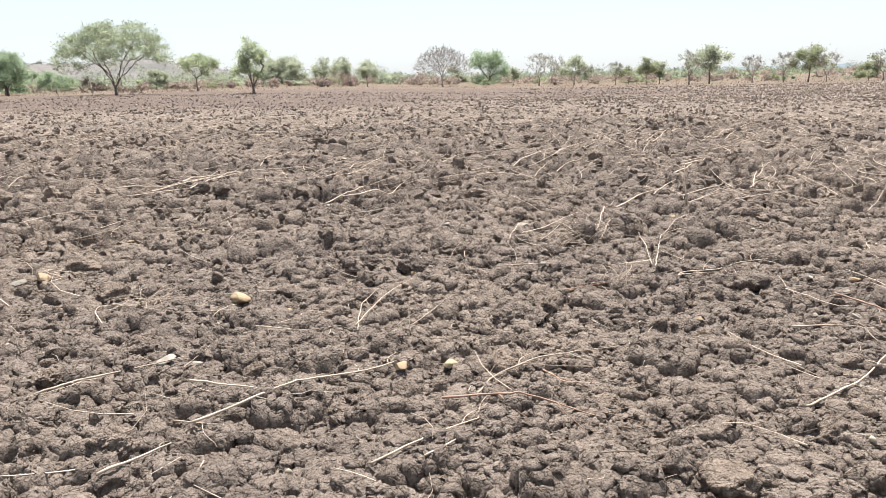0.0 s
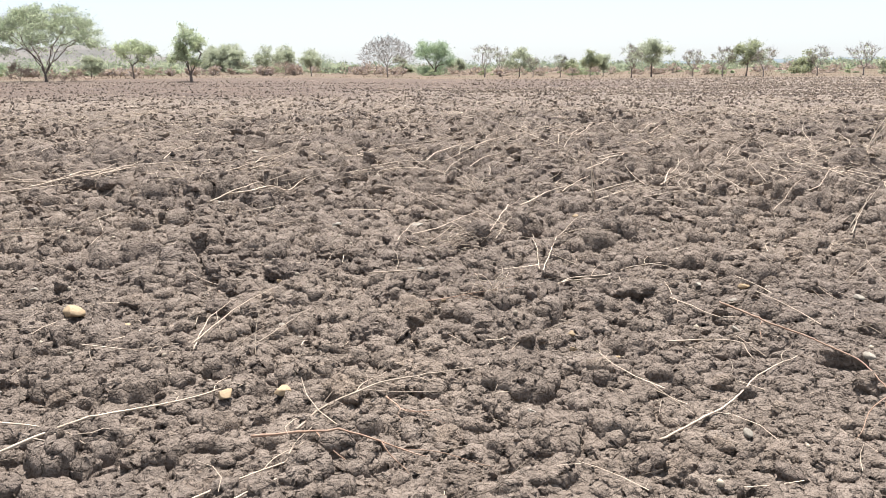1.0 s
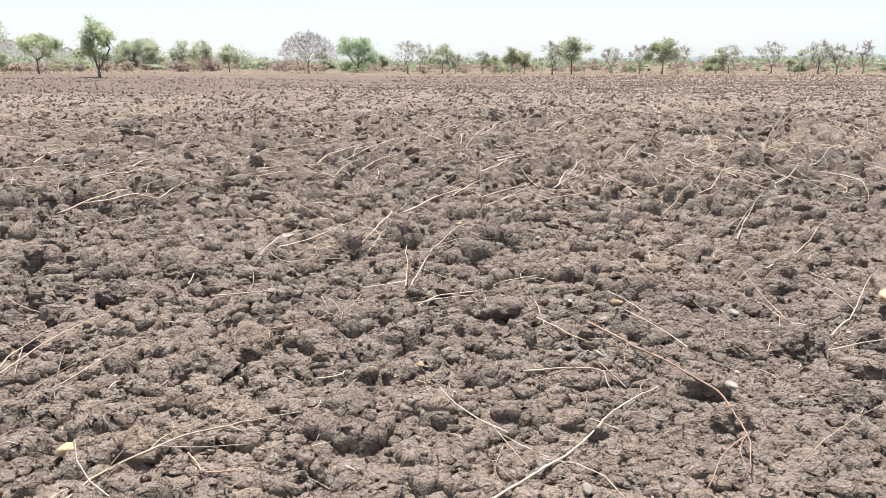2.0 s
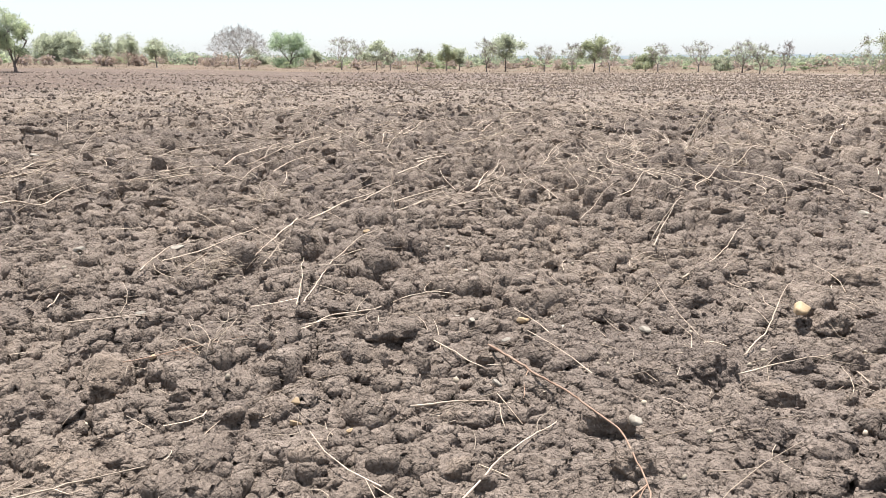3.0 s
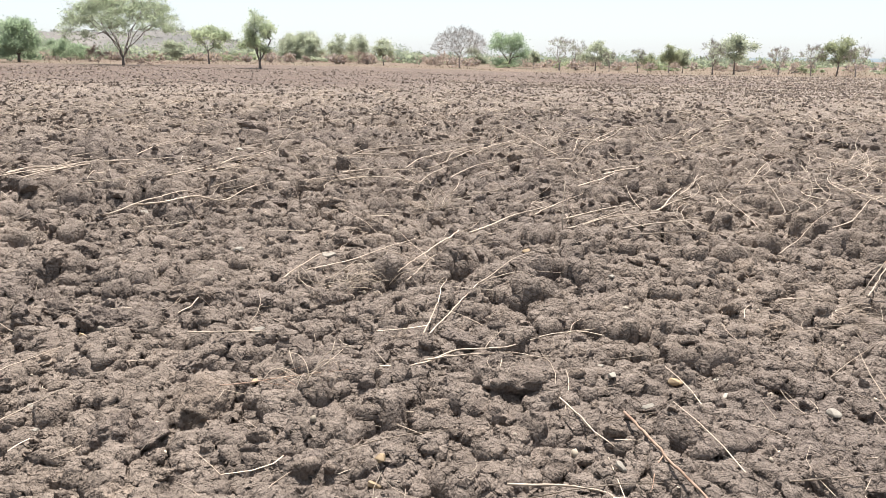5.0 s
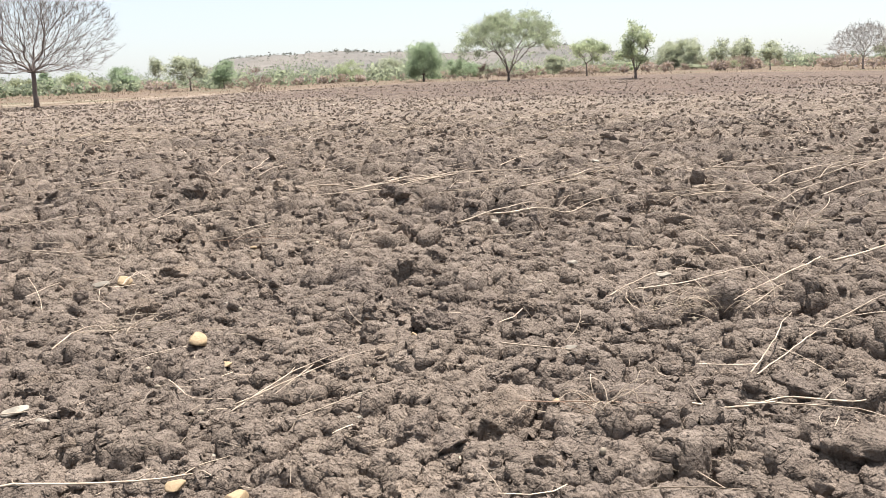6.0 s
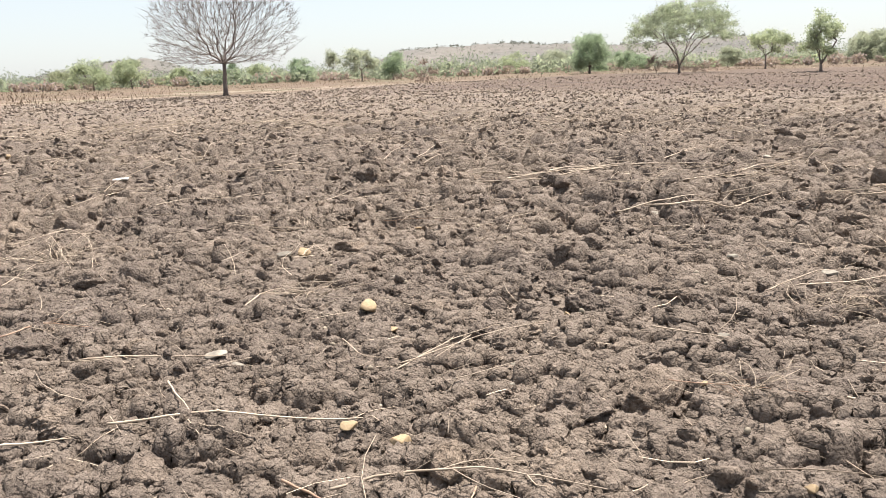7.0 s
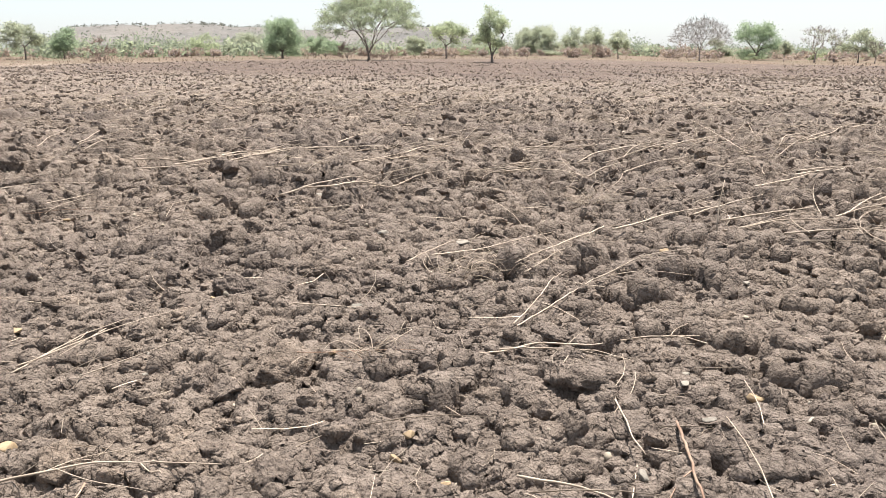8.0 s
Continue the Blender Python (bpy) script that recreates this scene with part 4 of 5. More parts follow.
stalk(((-13.78, 7.67), (-12.27, 8.08)), 0.0060, STALK, 2)
stalk(((-4.55, 6.23), (-3.75, 6.53)), 0.0050, STALK, 4)
stalk(((-3.34, 7.26), (-2.48, 7.28)), 0.0040, STALK_RED, 3, label="reddish dry woody stalk lying across the clods")
stalk(((0.42, 9.87), (0.87, 10.62), (1.30, 10.59)), 0.0060, STALK, 3)
stalk(((1.20, 10.36), (1.40, 10.93), (1.56, 11.78)), 0.0060, STALK, 2)
stalk(((1.47, 11.47), (1.60, 12.23), (1.88, 12.95)), 0.0059, STALK, 2)
stalk(((1.82, 12.70), (1.99, 13.46), (2.19, 14.07)), 0.0066, STALK, 2)
stalk(((1.55, 10.75), (1.85, 11.64), (2.19, 12.42)), 0.0060, STALK, 2)
stalk(((3.31, 13.53), (3.47, 14.23), (3.87, 14.97)), 0.0056, STALK, 3)
stalk(((3.81, 14.76), (4.09, 15.44), (4.41, 16.26)), 0.0069, STALK, 3)
stalk(((4.37, 16.01), (4.95, 16.68), (5.25, 17.26)), 0.0063, STALK, 3)
stalk(((4.92, 14.78), (5.20, 15.35), (5.59, 15.87)), 0.0059, STALK, 2)
stalk(((5.41, 15.72), (5.78, 16.31), (6.12, 16.89)), 0.0067, STALK, 2)
stalk(((6.02, 16.72), (6.30, 17.35), (6.68, 17.97)), 0.0063, STALK, 2)
stalk(((6.57, 17.77), (6.94, 18.38), (7.25, 18.87)), 0.0071, STALK, 2)
stalk(((4.68, 13.80), (5.17, 14.25), (5.48, 14.78)), 0.0071, STALK, 1)
stalk(((5.34, 14.60), (5.89, 15.17), (6.17, 15.54)), 0.0060, STALK, 1)
stalk(((2.59, 8.38), (3.30, 9.11)), 0.0060, STALK, 1)
stalk(((4.19, 6.53), (4.73, 7.29), (5.38, 8.13)), 0.0060, STALK, 0)
stalk(((5.81, 14.26), (6.68, 14.36)), 0.0060, STALK, 2)
stalk(((18.15, 19.53), (18.40, 19.59), (18.64, 19.66)), 0.0060, STALK, 2, rise=0.46)
stalk(((0.01, 12.45), (0.21, 12.95), (0.67, 13.44)), 0.0064, STALK, 2)
stalk(((0.48, 13.28), (0.96, 13.74), (1.39, 14.10)), 0.0059, STALK, 2)
stalk(((2.56, 8.52), (3.14, 9.14), (3.34, 9.46)), 0.0070, STALK, 2)
stalk(((3.35, 11.19), (3.99, 11.87)), 0.0070, STALK, 2)
stalk(((-1.70, 10.62), (-1.52, 11.19), (-1.44, 11.78)), 0.0051, STALK, 1)
stalk(((-1.32, 11.45), (-1.32, 12.12), (-1.16, 12.71)), 0.0063, STALK, 1)
stalk(((3.52, 9.02), (3.75, 9.57), (4.00, 10.12)), 0.0070, STALK, 1)
stalk(((3.91, 9.90), (4.24, 10.50), (4.43, 11.01)), 0.0070, STALK, 1)
stalk(((3.01, 8.17), (3.72, 8.48)), 0.0070, STALK, 2)
stalk(((-12.56, 26.75), (-12.61, 26.87), (-12.66, 26.98)), 0.0050, STALK, 0, rise=0.50)
stalk(((-8.27, 6.05), (-7.88, 6.56), (-7.08, 7.09)), 0.0056, STALK, 2)
stalk(((-7.00, 5.73), (-7.29, 6.41), (-6.62, 6.54)), 0.0056, STALK, 0)
stalk(((-7.37, 6.95), (-7.03, 7.21), (-6.98, 7.83)), 0.0056, STALK, 3)
stalk(((-5.47, 6.05), (-5.61, 6.49), (-5.47, 6.81)), 0.0048, STALK, 1)
stalk(((-4.59, 6.16), (-4.11, 6.33), (-3.80, 6.47)), 0.0048, STALK, 2)
stalk(((-6.63, 8.42), (-6.57, 8.90), (-6.43, 9.50)), 0.0056, STALK, 0)
stalk(((-6.87, 8.70), (-7.06, 9.42), (-7.15, 10.28)), 0.0056, STALK, 3)
stalk(((-10.09, 9.01), (-10.83, 10.07), (-11.90, 11.41)), 0.0056, STALK, 1)
stalk(((-11.80, 8.98), (-10.55, 8.81), (-10.19, 9.12)), 0.0056, STALK, 2)
stalk(((-7.00, 10.87), (-7.61, 11.91), (-8.35, 13.16)), 0.0056, STALK, 0)
stalk(((-6.37, 11.12), (-6.91, 12.16), (-7.48, 13.23)), 0.0056, STALK, 3)
stalk(((-5.80, 10.62), (-5.94, 11.45), (-5.55, 11.67)), 0.0056, STALK, 1)
stalk(((-3.44, 7.29), (-3.08, 7.54), (-2.88, 7.74)), 0.0048, STALK, 2)
stalk(((-2.81, 7.17), (-2.50, 7.20), (-2.29, 7.35)), 0.0048, STALK, 0)
stalk(((-3.92, 7.37), (-3.72, 7.82), (-3.45, 8.34)), 0.0048, STALK, 3)
stalk(((-4.58, 7.57), (-4.63, 8.03), (-4.47, 8.32)), 0.0048, STALK, 1)
stalk(((-5.34, 4.84), (-5.50, 5.14), (-4.98, 5.05), (-4.16, 4.74)), 0.0048, STALK, 2)
stalk(((-5.17, 4.77), (-4.75, 4.71), (-4.15, 4.55)), 0.0048, STALK, 0)
stalk(((-3.14, 5.24), (-3.26, 5.58), (-3.35, 6.04)), 0.0048, STALK, 3)
stalk(((-2.78, 5.75), (-3.16, 6.20)), 0.0048, STALK, 1)
stalk(((-3.16, 6.20), (-2.72, 5.99)), 0.0048, STALK, 2)
stalk(((-0.89, 7.96), (-0.69, 8.07), (-0.57, 8.26)), 0.0048, STALK, 0)
stalk(((-0.58, 7.72), (-0.45, 7.84)), 0.0048, STALK, 3)
stalk(((-2.15, 7.67), (-2.10, 8.15)), 0.0048, STALK, 1)
stalk(((-2.37, 7.28), (-2.17, 7.52)), 0.0048, STALK, 2)
stalk(((-3.25, 11.18), (-3.32, 11.78), (-2.90, 12.15)), 0.0056, STALK, 0)
stalk(((-2.87, 12.64), (-3.07, 13.72), (-3.08, 14.42)), 0.0056, STALK, 3)
stalk(((-1.29, 10.87), (-1.10, 11.45)), 0.0056, STALK, 1)
stalk(((-3.65, 9.21), (-3.29, 9.61), (-3.08, 10.30)), 0.0056, STALK, 2)
stalk(((-9.43, 7.74), (-8.68, 7.77), (-7.47, 7.40)), 0.0056, STALK, 0)
stalk(((-13.33, 8.37), (-11.87, 8.11), (-11.78, 8.56)), 0.0056, STALK, 3)


def straw_tuft(x, y, size, count, seed, label="tangle of pale straw and roots lying on the clods"):
    """A tangle of thin dry fibres."""
    rng = np.random.default_rng(seed)
    soup = Soup()
    z = float(soil_height(np.array([x]), np.array([y]))[0])
    for _ in range(count):
        a, b = rng.uniform(0, 6.28), rng.normal() * 0.9
        k = np.linspace(0, 1, 7)
        length = size * rng.uniform(0.35, 1.0)
        ang = a + b * k
        px = np.cumsum(np.cos(ang)) * length / 7 + rng.normal() * size * 0.12
        py = np.cumsum(np.sin(ang)) * length / 7 + rng.normal() * size * 0.12
        pz = 0.015 + 0.30 * size * rng.uniform(0.1, 1.0) * np.sin(k * rng.uniform(1.5, 3.0)) + rng.uniform(0, 0.04)
        pz = np.maximum(pz, surface_height(x + px, y + py) - z + 0.004)
        soup.put(*tube(np.stack((px, py, pz), -1), np.linspace(1.0, 0.5, 7) * rng.uniform(0.0012, 0.0026), 4))
    ob = new("straw_tuft", soup.mesh("straw_tuft", STRAW, True))
    ob.location = (x, y, z)
    return tagged(ob, label, "straw", "straw tufts on the field")


straw_tuft(3.94, 6.39, 0.28, 34, 840)
straw_tuft(1.21, 6.85, 0.40, 40, 841)
straw_tuft(4.72, 4.93, 0.25, 16, 843)
straw_tuft(7.64, 10.70, 0.60, 34, 844)
straw_tuft(7.49, 11.69, 0.50, 26, 845)
straw_tuft(-0.50, 13.04, 0.60, 30, 846)
straw_tuft(1.46, 9.00, 0.50, 30, 847)
straw_tuft(-4.64, 4.63, 0.50, 36, 848)
straw_tuft(-2.77, 3.76, 0.30, 22, 849)
straw_tuft(1.06, 4.92, 0.30, 20, 850)
straw_tuft(-1.94, 5.12, 0.30, 26, 851)
straw_tuft(-7.49, 6.61, 0.60, 30, 852)
straw_tuft(1.49, 9.37, 0.50, 26, 853)
straw_tuft(-0.80, 8.14, 0.50, 26, 854)
straw_tuft(0.95, 6.63, 0.40, 30, 855)
straw_tuft(7.18, 10.48, 0.70, 30, 856)
straw_tuft(-0.16, 11.95, 0.60, 28, 857)
straw_tuft(-3.82, 6.66, 0.35, 20, 858)


def straw_stuff(name, x, y, length, radius, rng, label, spacing, lift=0.0, heading=None, spread=3.14, steep=0.18, segments=3):
    """Bits of straw: thin bent tubes joined into one mesh."""
    n = len(x)
    a = rng.uniform(0, 2 * np.pi, n) if heading is None else heading + rng.normal(size=n) * spread
    up = np.minimum(np.abs(rng.normal(size=n)) * steep, 1.2)
    z0 = soil_height(x, y) if spacing < 0.1 else crest_height(x, y, soil_height)
    k = np.linspace(-0.5, 0.5, segments + 1)
    bend = rng.normal(size=n) * 0.5
    ang = a[:, None] + bend[:, None] * k[None]
    px = x[:, None] + length[:, None] * k[None] * np.cos(ang)
    py = y[:, None] + length[:, None] * k[None] * np.sin(ang)
    pz = z0[:, None] + length[:, None] * ((k[None] + 0.5) * up[:, None]) + radius[:, None] + lift
    if spacing < 0.1:
        pz = np.maximum(pz, surface_height(px, py) + radius[:, None] * 0.6)
    sx, sy = -np.sin(a), np.cos(a)
    ring = ((1, 0), (-0.5, 0.87), (-0.5, -0.87))
    taper = np.linspace(1, 0.55, segments + 1)[None]
    v = np.empty((n, segments + 1, 3, 3), np.float32)
    for j, (c, s) in enumerate(ring):
        v[:, :, j, 0] = px + radius[:, None] * taper * c * sx[:, None]
        v[:, :, j, 1] = py + radius[:, None] * taper * c * sy[:, None]
        v[:, :, j, 2] = pz + radius[:, None] * taper * s
    f = []
    for i in range(segments):
        for j in range(3):
            j2 = (j + 1) % 3
            f.append((i * 3 + j, i * 3 + j2, i * 3 + 3 + j2, i * 3 + 3 + j))
    f = np.array(f)[None] + (np.arange(n) * 3 * (segments + 1))[:, None, None]
    me = mesh_of(name, v.reshape(-1, 3), f.reshape(-1, 4), STRAW, True)
    return tagged(new(name, me), label, "straw", kind="stuff")


rng = np.random.default_rng(31)
x, y = sector(rng, 3600, 1.6, 12, -68, 52)
straw_stuff("straw_litter", x, y, rng.uniform(0.03, 0.16, 3600), rng.uniform(0.0008, 0.0022, 3600), rng, "fine broken straw and root fibres on the soil", 0.03, 0.010, steep=0.3)
near_rng = np.random.default_rng(35)
x, y = sector(near_rng, 520, 1.8, 10, -68, 52)
straw_stuff("straw_pieces", x, y, near_rng.uniform(0.12, 0.5, 520), near_rng.uniform(0.0016, 0.0036, 520), near_rng, "thin pale straws lying on the ploughed soil", 0.03, 0.020, steep=0.2)
x, y = thin(rng, *sector(rng, 2200, 10, 24, -68, 52))
straw_stuff("straw_pieces", x, y, rng.uniform(0.10, 0.45, len(x)), rng.uniform(0.002, 0.0042, len(x)), rng, "pale broken stalk pieces lying on the field", 0.2, 0.06)
hx, hy = sector(rng, 95, 7.5, 30, -68, 52)
hx[:14], hy[:14] = rng.uniform(0.5, 8.5, 14), rng.uniform(8.5, 17, 14)
pick = rng.integers(0, 95, 1900)
x, y = hx[pick] + rng.normal(size=1900) * 0.45, hy[pick] + rng.normal(size=1900) * 0.75
lone = rng.uniform(size=1900) < 0.3
far_x, far_y = sector(rng, 1900, 7.5, 28, -68, 52)
x, y = thin(rng, np.where(lone, far_x, x), np.where(lone, far_y, y))
straw_stuff("loose_stalks", x, y, rng.uniform(0.35, 1.1, len(x)), rng.uniform(0.0028, 0.0055, len(x)), rng, "long pale stalks left lying on the field", 0.2, 0.09, 1.1, 0.5, 0.12, 6)
x, y = thin(rng, *sector(rng, 8500, 20, 104, -68, 52, 1.25))
straw_stuff("far_straw", x, y, rng.uniform(0.2, 0.8, len(x)), rng.uniform(0.004, 0.009, len(x)), rng, "pale straw strewn over the far part of the field", 1.0, 0.10, steep=0.2, segments=2)


x, y = thin(rng, *sector(rng, 90, 11, 45, -68, 52))
straw_stuff("standing_stubble", x, y, rng.uniform(0.2, 0.5, len(x)), rng.uniform(0.004, 0.008, len(x)), rng, "few dry stubble stalks still standing on the field", 0.4, 0.02, steep=2.2)


# ---------------------------------------------------------------- the many lumps between
rng = np.random.default_rng(14)
SMALL = [clod_points(3 if i < 4 else 2, 200 + i, 0.34, 6, plates=9) for i in range(8)]
COARSE = [clod_points(3, 220 + i, 0.32, 6, plates=9) for i in range(6)]
ROUGH = [clod_points(2, 240 + i, 0.4, 5) for i in range(8)]
CRUMBS = [clod_points(1, 250 + i, 0.35, 3) for i in range(8)]
x, y = sector(rng, 2600, 1.5, 9.5, -68, 52)
x, y, s = clear(*thin(rng, x, y, 0.022 + 0.040 * rng.uniform(0, 1, 2600) ** 1.6))
scatter_stuff("soil_lumps", SMALL, x, y, s, CRUMB, rng, "fist-sized lumps of dry clay on the ploughed soil", "soil", 0.35)
def splinter(seed):
    """A very small crumb: a skewed eight-sided bit."""
    r = np.random.default_rng(seed)
    v = np.array([(1, 0, 0), (-1, 0, 0), (0, 1, 0), (0, -1, 0), (0, 0, 1), (0, 0, -1)], float) * r.uniform(0.6, 1.15, (6, 1)) + r.normal(size=(6, 3)) * 0.18
    f = np.array([(0, 2, 4), (2, 1, 4), (1, 3, 4), (3, 0, 4), (2, 0, 5), (1, 2, 5), (3, 1, 5), (0, 3, 5)])
    return v, f


BITS = [splinter(260 + i) for i in range(8)]


def round_the_walk():
    """Clods, lumps and crumbs beside and behind the walker."""
    rng = np.random.default_rng(33)
    x, y = sector(rng, 30, 1.7, 8.0, 54, 290)
    for i in range(30):
        clod(x[i], y[i], rng.uniform(0.10, 0.22), i, rng.uniform(0, 360), rng.uniform(0.26, 0.40))
    for name, shapes, n, near, far, low, high, left, right, label in (
            ("soil_lumps", ROUGH, 1000, 1.4, 9.5, 0.025, 0.07, 52, 292, "fist-sized lumps of dry clay on the ploughed soil"),
            ("soil_crumbs", CRUMBS, 2400, 0.0, 8.0, 0.014, 0.04, 52, 292, "crumbs of dry clay covering the ploughed soil"),
            ("soil_crumbs", CRUMBS, 250, 0.0, 1.6, 0.014, 0.05, -68, 52, "crumbs of dry clay covering the ploughed soil"),
            ("middle_soil_lumps", BITS, 5500, 8.5, 30, 0.04, 0.14, 52, 292, "lumps of dry clay further out on the ploughed field")):
        x, y = sector(rng, n, near, far, left, right)
        scatter_stuff(name, shapes, x, y, rng.uniform(low, high, n), CRUMB, rng, label, "soil", 0.3)
    x, y = sector(rng, 500, 0.4, 12, 52, 292)
    straw_stuff("straw_litter", x, y, rng.uniform(0.08, 0.5, 500), rng.uniform(0.0015, 0.004, 500), rng, "bits of dry straw strewn over the ploughed soil", 0.03)


round_the_walk()
x, y = sector(rng, 5000, 1.5, 9.5, -68, 52)
s = 0.011 + 0.022 * rng.uniform(0, 1, 5000) ** 1.7
scatter_stuff("soil_crumbs", CRUMBS, x, y, s, CRUMB, rng, "crumbs of dry clay covering the ploughed soil", "soil", 0.35, smooth=False)
x, y = sector(rng, 18000, 1.5, 7.0, -68, 52, 1.2)
scatter_stuff("soil_grit", BITS, x, y, rng.uniform(0.005, 0.013, 18000), CRUMB, rng, "fine dry clay grit covering the ploughed soil", "soil", 0.25, smooth=False)
x, y = sector(rng, 9000, 7.5, 24, -68, 52)
x, y, s = thin(rng, x, y, 0.030 + 0.070 * rng.uniform(0, 1, 9000) ** 1.8)
scatter_stuff("middle_soil_lumps", ROUGH, x, y, s, CRUMB, rng, "lumps of dry clay further out on the ploughed field", "soil", 0.28, spacing=0.2, smooth=False)
x, y = sector(rng, 26000, 7.5, 25, -68, 52)
x, y, s = thin(rng, x, y, 0.020 + 0.034 * rng.uniform(0, 1, 26000) ** 1.5)
scatter_stuff("middle_soil_crumbs", BITS, x, y, s, CRUMB, rng, "small lumps of dry clay covering the ploughed field further out", "soil", 0.15, spacing=0.2, smooth=False)
x, y = sector(rng, 520, 8.5, 22, -68, 52)
x, y, s = thin(rng, x, y, rng.uniform(0.08, 0.15, 520))
scatter_stuff("large_soil_lumps", COARSE, x, y, s, CRUMB, rng, "large clods of dry clay further out on the ploughed field", "soil", 0.35, spacing=0.2, smooth=False)
x, y = sector(rng, 62000, 20, 82, -68, 52, 1.3)
x, y, s = thin(rng, x, y, 0.030 + 0.075 * rng.uniform(0, 1, 62000) ** 2.0)
scatter_stuff("far_soil_lumps", BITS, x, y, s, CRUMB, rng, "lumps of dry clay far out on the ploughed field", "soil", 0.25, spacing=1.0, smooth=False)
x, y = sector(rng, 8000, 72, 114, 5, 52)
x, y, s = thin(rng, x, y, rng.uniform(0.07, 0.17, 8000))
scatter_stuff("furthest_soil_lumps", BITS, x, y, s, CRUMB, rng, "lumps of dry clay by the far edge of the ploughed field", "soil", 0.4, spacing=1.5)


# ---------------------------------------------------------------- trees
def slivers(a, b, r0, r1):
    """Many thin three-sided tapering rods at once."""
    a, b = np.asarray(a, float), np.asarray(b, float)
    d = b - a
    d /= np.linalg.norm(d, axis=1)[:, None] + 1e-9
    ref = np.where((np.abs(d[:, 2]) < 0.8)[:, None], np.array([0, 0, 1.0]), np.array([1.0, 0, 0]))
    s = np.cross(d, ref)
    s /= np.linalg.norm(s, axis=1)[:, None] + 1e-9
    t = np.cross(d, s)
    v = np.empty((len(a), 2, 3, 3))
    for k, ang in enumerate((0, 2.0944, 4.1888)):
        side = math.cos(ang) * s + math.sin(ang) * t
        v[:, 0, k] = a + side * np.asarray(r0)[:, None]
        v[:, 1, k] = b + side * np.asarray(r1)[:, None]
    f = np.array([(0, 1, 4, 3), (1, 2, 5, 4), (2, 0, 3, 5)])[None] + (np.arange(len(a)) * 6)[:, None, None]
    return v.reshape(-1, 3), f.reshape(-1, 4)


def crown_points(rng, n, width, base, top, profile, hollow=0.45):
    """Points in a crown: profile gives the half width (0 to 1) at heights 0 to 1 of the crown."""
    ph, pw = np.linspace(0, 1, len(profile)), np.array(profile)
    out = []
    lobes = rng.uniform(0, 6.28, 3)
    while len(out) < n:
        h = rng.uniform(0, 1)
        w = np.interp(h, ph, pw)
        r = math.sqrt(rng.uniform(hollow ** 2, 1.0)) * w
        if rng.uniform() > w + 0.15:
            continue
        a = rng.uniform(0, 2 * math.pi)
        lobe = 1 + 0.10 * math.sin(2 * a + lobes[0]) + 0.09 * math.sin(3 * a + lobes[1] + 2 * h) + 0.06 * math.sin(5 * a + lobes[2] - 3 * h)
        out.append((r * lobe * math.cos(a) * width / 2, r * lobe * math.sin(a) * width / 2, base + (top - base) * h * (0.93 + 0.07 * lobe)))
    return np.array(out)


def dome_points(rng, n, width, height, rim, thick, power):
    """Points in an umbrella-shaped shell: its rim at the given share of the height, domed above."""
    r = np.sqrt(rng.uniform(0, 1, n))
    a = rng.uniform(0, 2 * math.pi, n)
    lobes = rng.uniform(0, 6.28, 3)
    wide = 1 + 0.08 * np.sin(2 * a + lobes[0]) + 0.07 * np.sin(3 * a + lobes[1]) + 0.05 * np.sin(7 * a + lobes[2])
    top = rim + (1 - rim) * np.clip(1 - r ** 2, 0, 1) ** power * (0.93 + 0.09 * np.sin(3 * a + 4 * r + lobes[2]))
    z = top - thick * rng.uniform(0, 1, n) ** 1.4 * (0.5 + 0.5 * (1 - r))
    return np.stack((r * wide * np.cos(a) * width / 2, r * wide * np.sin(a) * width / 2, z * height), -1)


def grow_branches(rng, targets, fork, limbs=0, width=1.0, height=1.0, reach=0.55, stray=0.035):
    """Joins every target to the growing skeleton where that makes a short and natural way to the root."""
    pts = [np.zeros(3), np.array((*(rng.normal(size=2) * 0.06 * fork), fork))]
    up = [-1, 0]
    run = [0.0, fork]
    for k in range(limbs):
        a = (k + rng.uniform(-0.3, 0.3)) * 2 * math.pi / limbs
        out = width * rng.uniform(0.20, 0.32)
        top = height * rng.uniform(0.42, 0.60)
        at = 1
        for s in (0.25, 0.5, 0.75, 1.0):
            pts.append(np.array((out * s ** 1.1 * math.cos(a), out * s ** 1.1 * math.sin(a), fork + (top - fork) * s ** 0.9)) + rng.normal(size=3) * 0.012 * height)
            up.append(at)
            run.append(run[at] + 0.25 * math.hypot(out, top - fork))
            at = len(pts) - 1
    order = np.argsort(np.linalg.norm(targets - pts[1], axis=1))
    q = np.zeros((len(pts) + len(targets) * 14, 3))
    r = np.zeros(len(q))
    n = len(pts)
    q[:n], r[:n] = pts, run
    r[0] = 1e4
    for t in targets[order]:
        d = np.linalg.norm(q[:n] - t, axis=1)
        j = int(np.argmin(d + reach * r[:n] + np.maximum(q[:n, 2] - t[2], 0) * 0.9))
        gap, at, start = d[j], q[j].copy(), j
        steps = int(gap / 0.6) if gap > 0.9 else 1
        for s in range(1, steps + 1):
            k = s / steps
            m = at * (1 - k) + t * k
            if s < steps:
                m = m + rng.normal(size=3) * stray * gap + np.array((0, 0, 0.10 * gap * math.sin(k * 3.14)))
            q[n], r[n] = m, r[start] + gap / steps
            up.append(start)
            start = n
            n += 1
    return q[:n], up


